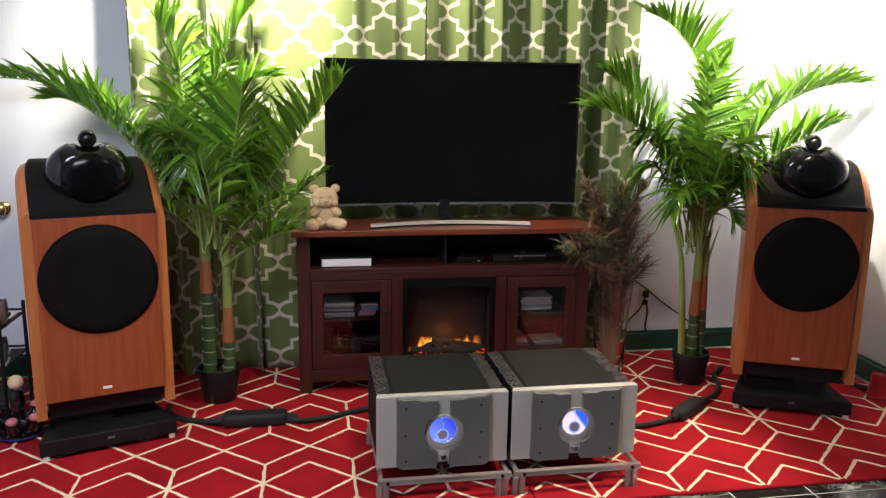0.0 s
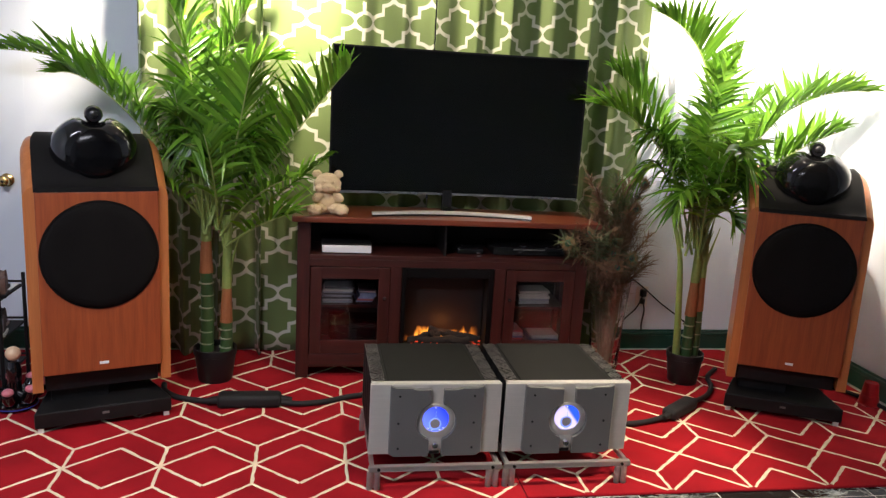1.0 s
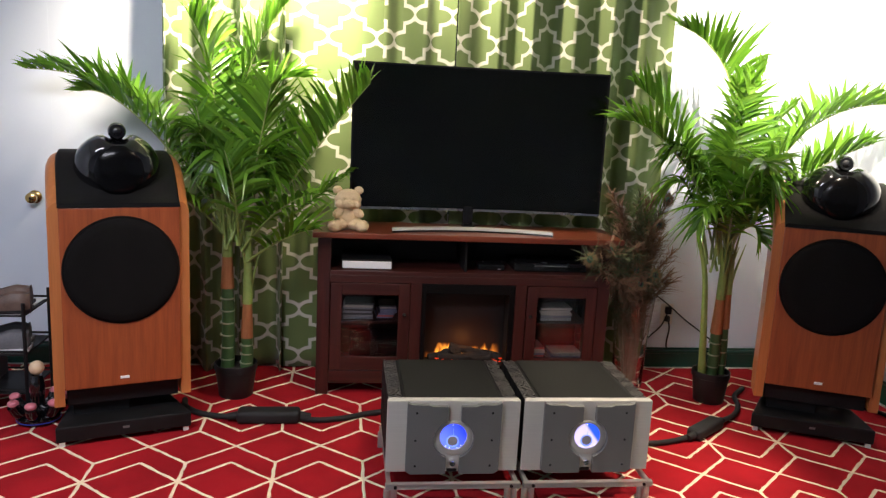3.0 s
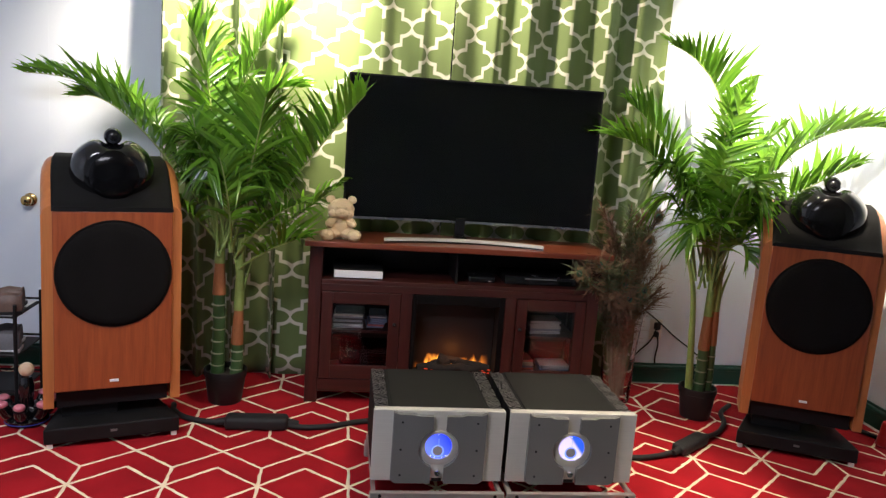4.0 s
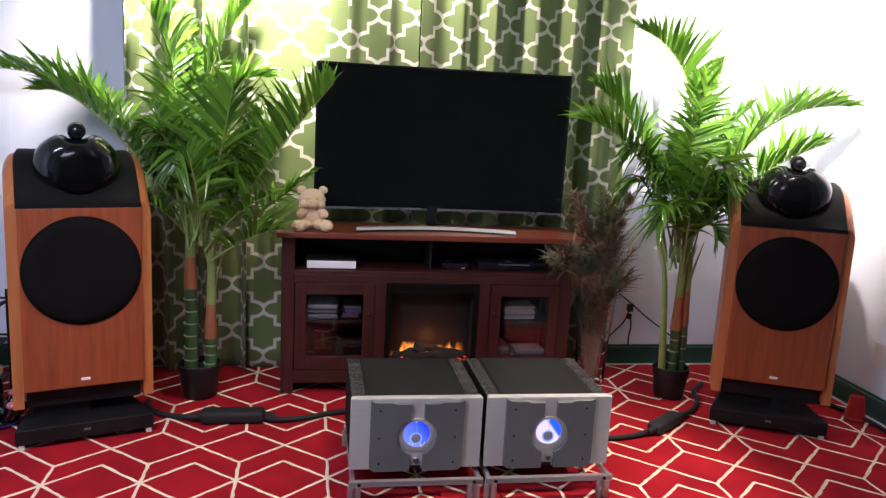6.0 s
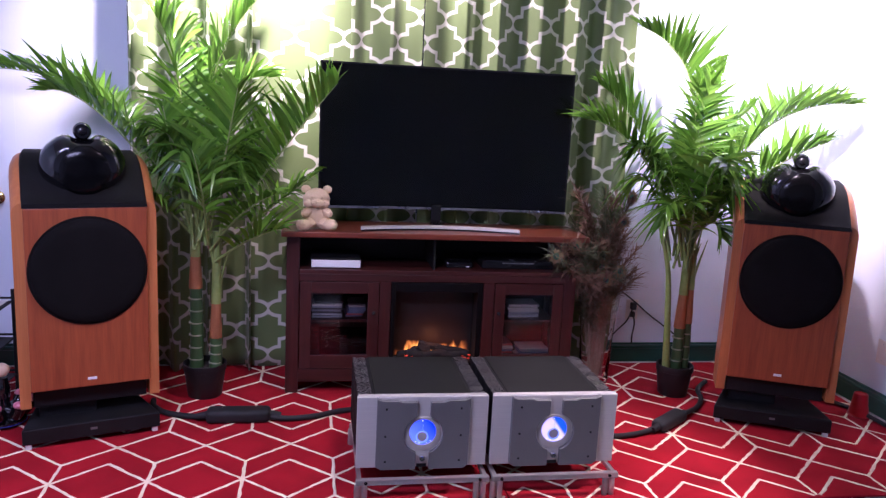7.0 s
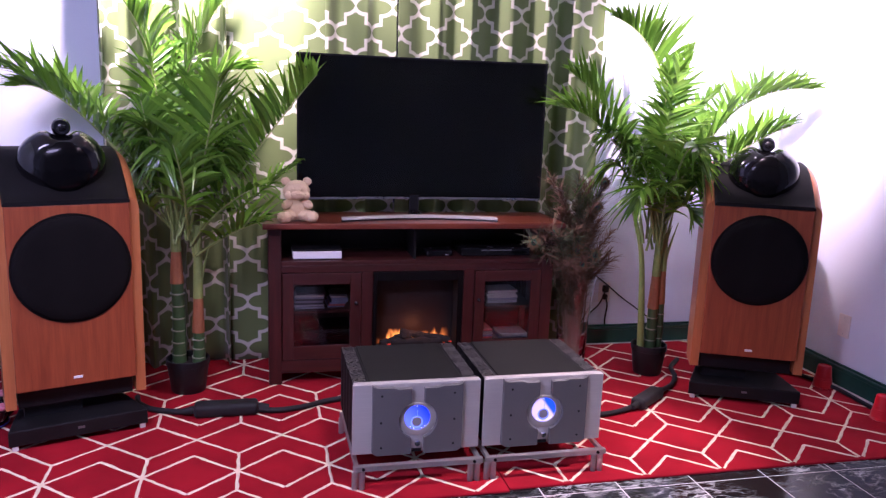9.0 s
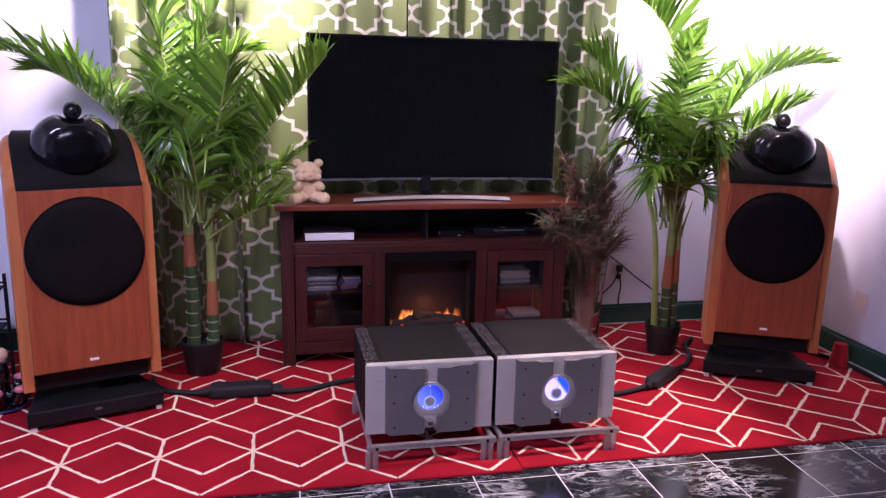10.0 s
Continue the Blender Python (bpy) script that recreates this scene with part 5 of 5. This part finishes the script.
def cup(at):
    ob = thing("plastic_cup", "red plastic party cup standing upside down on the rug", "cup", at, 0, "red cups")
    prof = [(0.047, 0.0), (0.049, 0.002), (0.049, 0.006), (0.046, 0.008), (0.043, 0.040), (0.0415, 0.041), (0.0415, 0.048), (0.039, 0.050), (0.033, 0.106), (0.031, 0.112), (0.027, 0.113), (0.026, 0.108), (0.0, 0.108)]
    part("wall", lathe(prof, 36), RED_CUP, ob, "", True)
    part("rim", lathe([(0.0475, 0.0), (0.0505, 0.002), (0.0505, 0.005), (0.0475, 0.007)], 36), RED_CUP, ob, "paler rolled rim", True)


cup((2.73, 3.21, 0.001))
cup((2.715, 2.800, 0.001))

# ---- the corner by the shoe rack ----
knob = thing("door_1", "white flush door with a round brass knob", "door", (-1.43, BACK, 0), kind="structure")
part("door_leaf", box(-0.74, 0.09, -0.0006, 0.002, 0.0, 2.03), PAINT, knob)
handle = part("door_knob", lathe([(0.030, -0.003), (0.032, -0.016), (0.028, -0.020), (0.012, -0.022), (0.011, -0.040), (0.020, -0.046), (0.027, -0.058), (0.025, -0.070), (0.016, -0.076), (0.0, -0.077)], 28, (0.0, 0, 0.845), "y"), BRASS, knob, "round brass knob", True)
part("keyhole", lathe([(0.0, -0.0785), (0.006, -0.0785), (0.006, -0.076)], 12, (0.0, 0, 0.845), "y"), BLACK, handle)

rack = thing("shoe_rack", "black metal shoe rack with boxes on its shelves", "shoe rack", (-1.86, 3.36, 0))
for x in (0.0, 0.62):
    for y in (0.0, 0.28):
        part("post", tube([(x, y, 0.0), (x, y, 0.25), (x, y, 0.49)], 0.008, 10, steps=2), BLACK, rack, "", True)
for z in (0.09, 0.26, 0.43):
    part("shelf", box(0.0, 0.62, 0.0, 0.28, z, z + 0.008, 0.002), BLACK, rack)
    for y in (0.0, 0.28):
        part("rail", tube([(0.0, y, z + 0.02), (0.31, y, z + 0.02), (0.62, y, z + 0.02)], 0.005, 8, steps=2), BLACK, rack, "", True)


def shoe(at, turn, material, label):
    ob = thing("shoe", label, "shoe", at, turn, "shoes on the rack")
    bm = bmesh.new()
    rows = []
    for i in range(13):
        t = i / 12
        w = 0.030 + 0.013 * math.sin(math.pi * (t * 0.9 + 0.25)) - (0.022 if t > 0.96 else 0) - (0.012 if t < 0.04 else 0)
        h = 0.075 - 0.052 * min(1.0, max(0.0, (t - 0.25) / 0.5)) + 0.012 * math.sin(math.pi * t)
        open_ = 0.25 if 0.08 < t < 0.42 else 0.0
        rows.append([bm.verts.new(((t - 0.5) * 0.26, w * math.cos(a), 0.012 + (h * (math.sin(a) ** 0.8) * (1 - open_ * (abs(math.cos(a)) < 0.5)) if math.sin(a) > 0 else 0))) for a in [math.pi * k / 10 for k in range(11)]])
    for a, b in zip(rows, rows[1:]):
        for k in range(10):
            bm.faces.new((a[k], a[k + 1], b[k + 1], b[k]))
    bm.faces.new(rows[0])
    bm.faces.new(rows[-1])
    part("upper", bm, material, ob, "", True)
    bm = bmesh.new()
    ring = [((t - 0.5) * 0.268, (0.034 + 0.013 * math.sin(math.pi * (t * 0.9 + 0.25))) * s) for s, ts in ((1, [k / 10 for k in range(11)]), (-1, [1 - k / 10 for k in range(11)])) for t in ts]
    f = bm.faces.new([bm.verts.new((x, y, 0.0)) for x, y in ring])
    for v in (g for g in bmesh.ops.extrude_face_region(bm, geom=[f])["geom"] if isinstance(g, bmesh.types.BMVert)):
        v.co.z += 0.013
    part("sole", bm, BLACK if material is SHOE else PAPER, ob)
    return ob


liner = thing("shelf_liner", "pale cream sheet lying under the shoes on the rack", "shelf liner", (-1.56, 3.365, 0.438))
part("sheet", box(0.0, 0.305, 0.0, 0.27, 0.0, 0.004, 0.001), PAPER, liner)
shoe((-1.36, 3.40, 0.442), -168, SHOE, "tan leather shoe on the top shelf")
shoe((-1.40, 3.52, 0.442), -175, SHOE, "tan leather shoe on the top shelf")
shoe((-1.38, 3.42, 0.268), -170, GREY_BOX, "grey shoe on the middle shelf")
shoe((-1.42, 3.54, 0.268), -176, GREY_BOX, "grey shoe on the middle shelf")
for x, z, m in ((-1.66, 0.268, GREY_BOX), (-1.56, 0.098, GREY_BOX), (-1.80, 0.438, GREY_BOX)):
    b = thing("shoe_box", "grey cardboard shoe box on the rack", "box", (x, 3.40, z), 0, "shoe boxes")
    part("tray", box(0.0, 0.14, 0.0, 0.22, 0.0, 0.09, 0.002), m, b)
    part("lid", box(-0.003, 0.143, -0.003, 0.223, 0.09, 0.112, 0.002), m, b)

toy = thing("massage_toy", "black knobbed plastic gadget with pink tips and a cream ball", "gadget", (-1.175, 3.30, 0))
part("base", lathe([(0.075, 0.0), (0.085, 0.008), (0.085, 0.025), (0.060, 0.040), (0.035, 0.05)], 32), GLOSS, toy, "glossy black base", True)
# small blue glints on the gloss, put in as a faintly emissive ring
part("glint_ring", lathe([(0.0855, 0.012), (0.0865, 0.013), (0.0865, 0.016), (0.0855, 0.017)], 32), glowing("blue_glint", (0.01, 0.025, 0.25), 0.01), toy, "faint blue glints on the base, drawn as a ring")
part("stem", lathe([(0.030, 0.045), (0.026, 0.10), (0.030, 0.16), (0.020, 0.20)], 24), GLOSS, toy, "", True)
part("ball_top", ball((0, 0, 0.232), 0.030), BALL, toy, "cream ball", True)
for k in range(7):
    a = 2 * math.pi * k / 7 + 0.3
    d = Vector((math.cos(a), math.sin(a), 0))
    arm = part("arm", tube([d * 0.03 + Vector((0, 0, 0.05)), d * 0.075 + Vector((0, 0, 0.055)), d * 0.10 + Vector((0, 0, 0.092))], 0.030, 12, taper=0.024), GLOSS, toy, "", True)
    part("tip", ball(d * 0.098 + Vector((0, 0, 0.100)), 0.023, seg=14, scale=(1, 1, 0.7)), PINK, arm, "pink tip", True)

# ---- ceiling lights ----
GLOW = glowing("lamp_glow", (1.0, 0.93, 0.82), 6.0)
# fixtures out of view; the one over the curtain folds only houses an added helper
for eye, target, watts, cone in SPOTS:
    lamp = thing("ceiling_spotlight", "assumed small white ceiling spotlight out of view, switched on", "ceiling light", (eye[0], eye[1], TOP), 0, "ceiling spotlights")
    m = Matrix.Translation((-eye[0], -eye[1], -TOP)) @ look(eye, target)
    for nm, prof, mt in (("spot_head", [(0.020, 0.06), (0.040, 0.05), (0.046, 0.02), (0.046, 0.012), (0.043, 0.012), (0.040, 0.02)], IVORY), ("bulb", [(0.0, 0.040), (0.034, 0.041), (0.038, 0.043)], GLOW)):
        bm = lathe(prof, 28)
        bmesh.ops.transform(bm, matrix=m, verts=bm.verts[:])
        part(nm, bm, mt, lamp, "", True)
    top = m @ Vector((0, 0, 0.055))
    part("stem", tube([top, (top.x * 0.5, top.y * 0.5, (top.z - 0.01) / 2), (0, 0, -0.004)], 0.008, 8, steps=3), IVORY, lamp, "", True)
    part("ceiling_rose", lathe([(0.045, -0.001), (0.045, -0.008), (0.038, -0.012)], 24), IVORY, lamp, "", True)
ob = thing("ceiling_panel_light", "white rectangular ceiling light, switched on", "ceiling light", (-0.95, 1.1, TOP))
part("frame", box(-0.62, 0.62, -0.27, 0.27, -0.03, -0.001, 0.004), IVORY, ob)
part("diffuser", box(-0.59, 0.59, -0.24, 0.24, -0.034, -0.031), glowing("diffuser_glow", (0.95, 0.97, 1.0), 1.5), ob)

# ---- marble floor, tile by tile ----
solid_floor = thing("floor", "black marble tile floor with white veins and pale joints", "floor", kind="structure")
part("bed", box(LEFT - 0.12, RIGHT + 0.12, FRONT - 0.12, BACK + 0.14, -0.10, FLOOR - 0.0010), GROUT, solid_floor)
P = 0.305
tile_bm = box(-P / 2 + 0.0026, P / 2 - 0.0026, -P / 2 + 0.0026, P / 2 - 0.0026, -0.010, 0.0, 0.001, seg=1)
tile_mesh = None
rest = bmesh.new()
for i in range(-11, 7):
    for j in range(-15, 6):
        x, y = 0.914 + P * (i + 0.5), 2.400 + P * (j - 0.5)
        if not (LEFT + 0.15 < x < RIGHT - 0.12 and FRONT + 0.15 < y < BACK - 0.12):
            continue
        if x > -1.6 and 0.9 < y < 2.75:
            if tile_mesh is None:
                tile_mesh = part("tile", tile_bm, MARBLE, solid_floor)
                tile_mesh.location = (x, y, FLOOR)
            else:
                t = new("tile", tile_mesh.data)
                t.parent, t.location = solid_floor, (x, y, FLOOR)
        else:
            box(x - P / 2 + 0.0018, x + P / 2 - 0.0018, y - P / 2 + 0.0018, y + P / 2 - 0.0018, FLOOR - 0.01, FLOOR, bm=rest)
tagged(part("far_tiles", rest, MARBLE, solid_floor), kind="stuff")
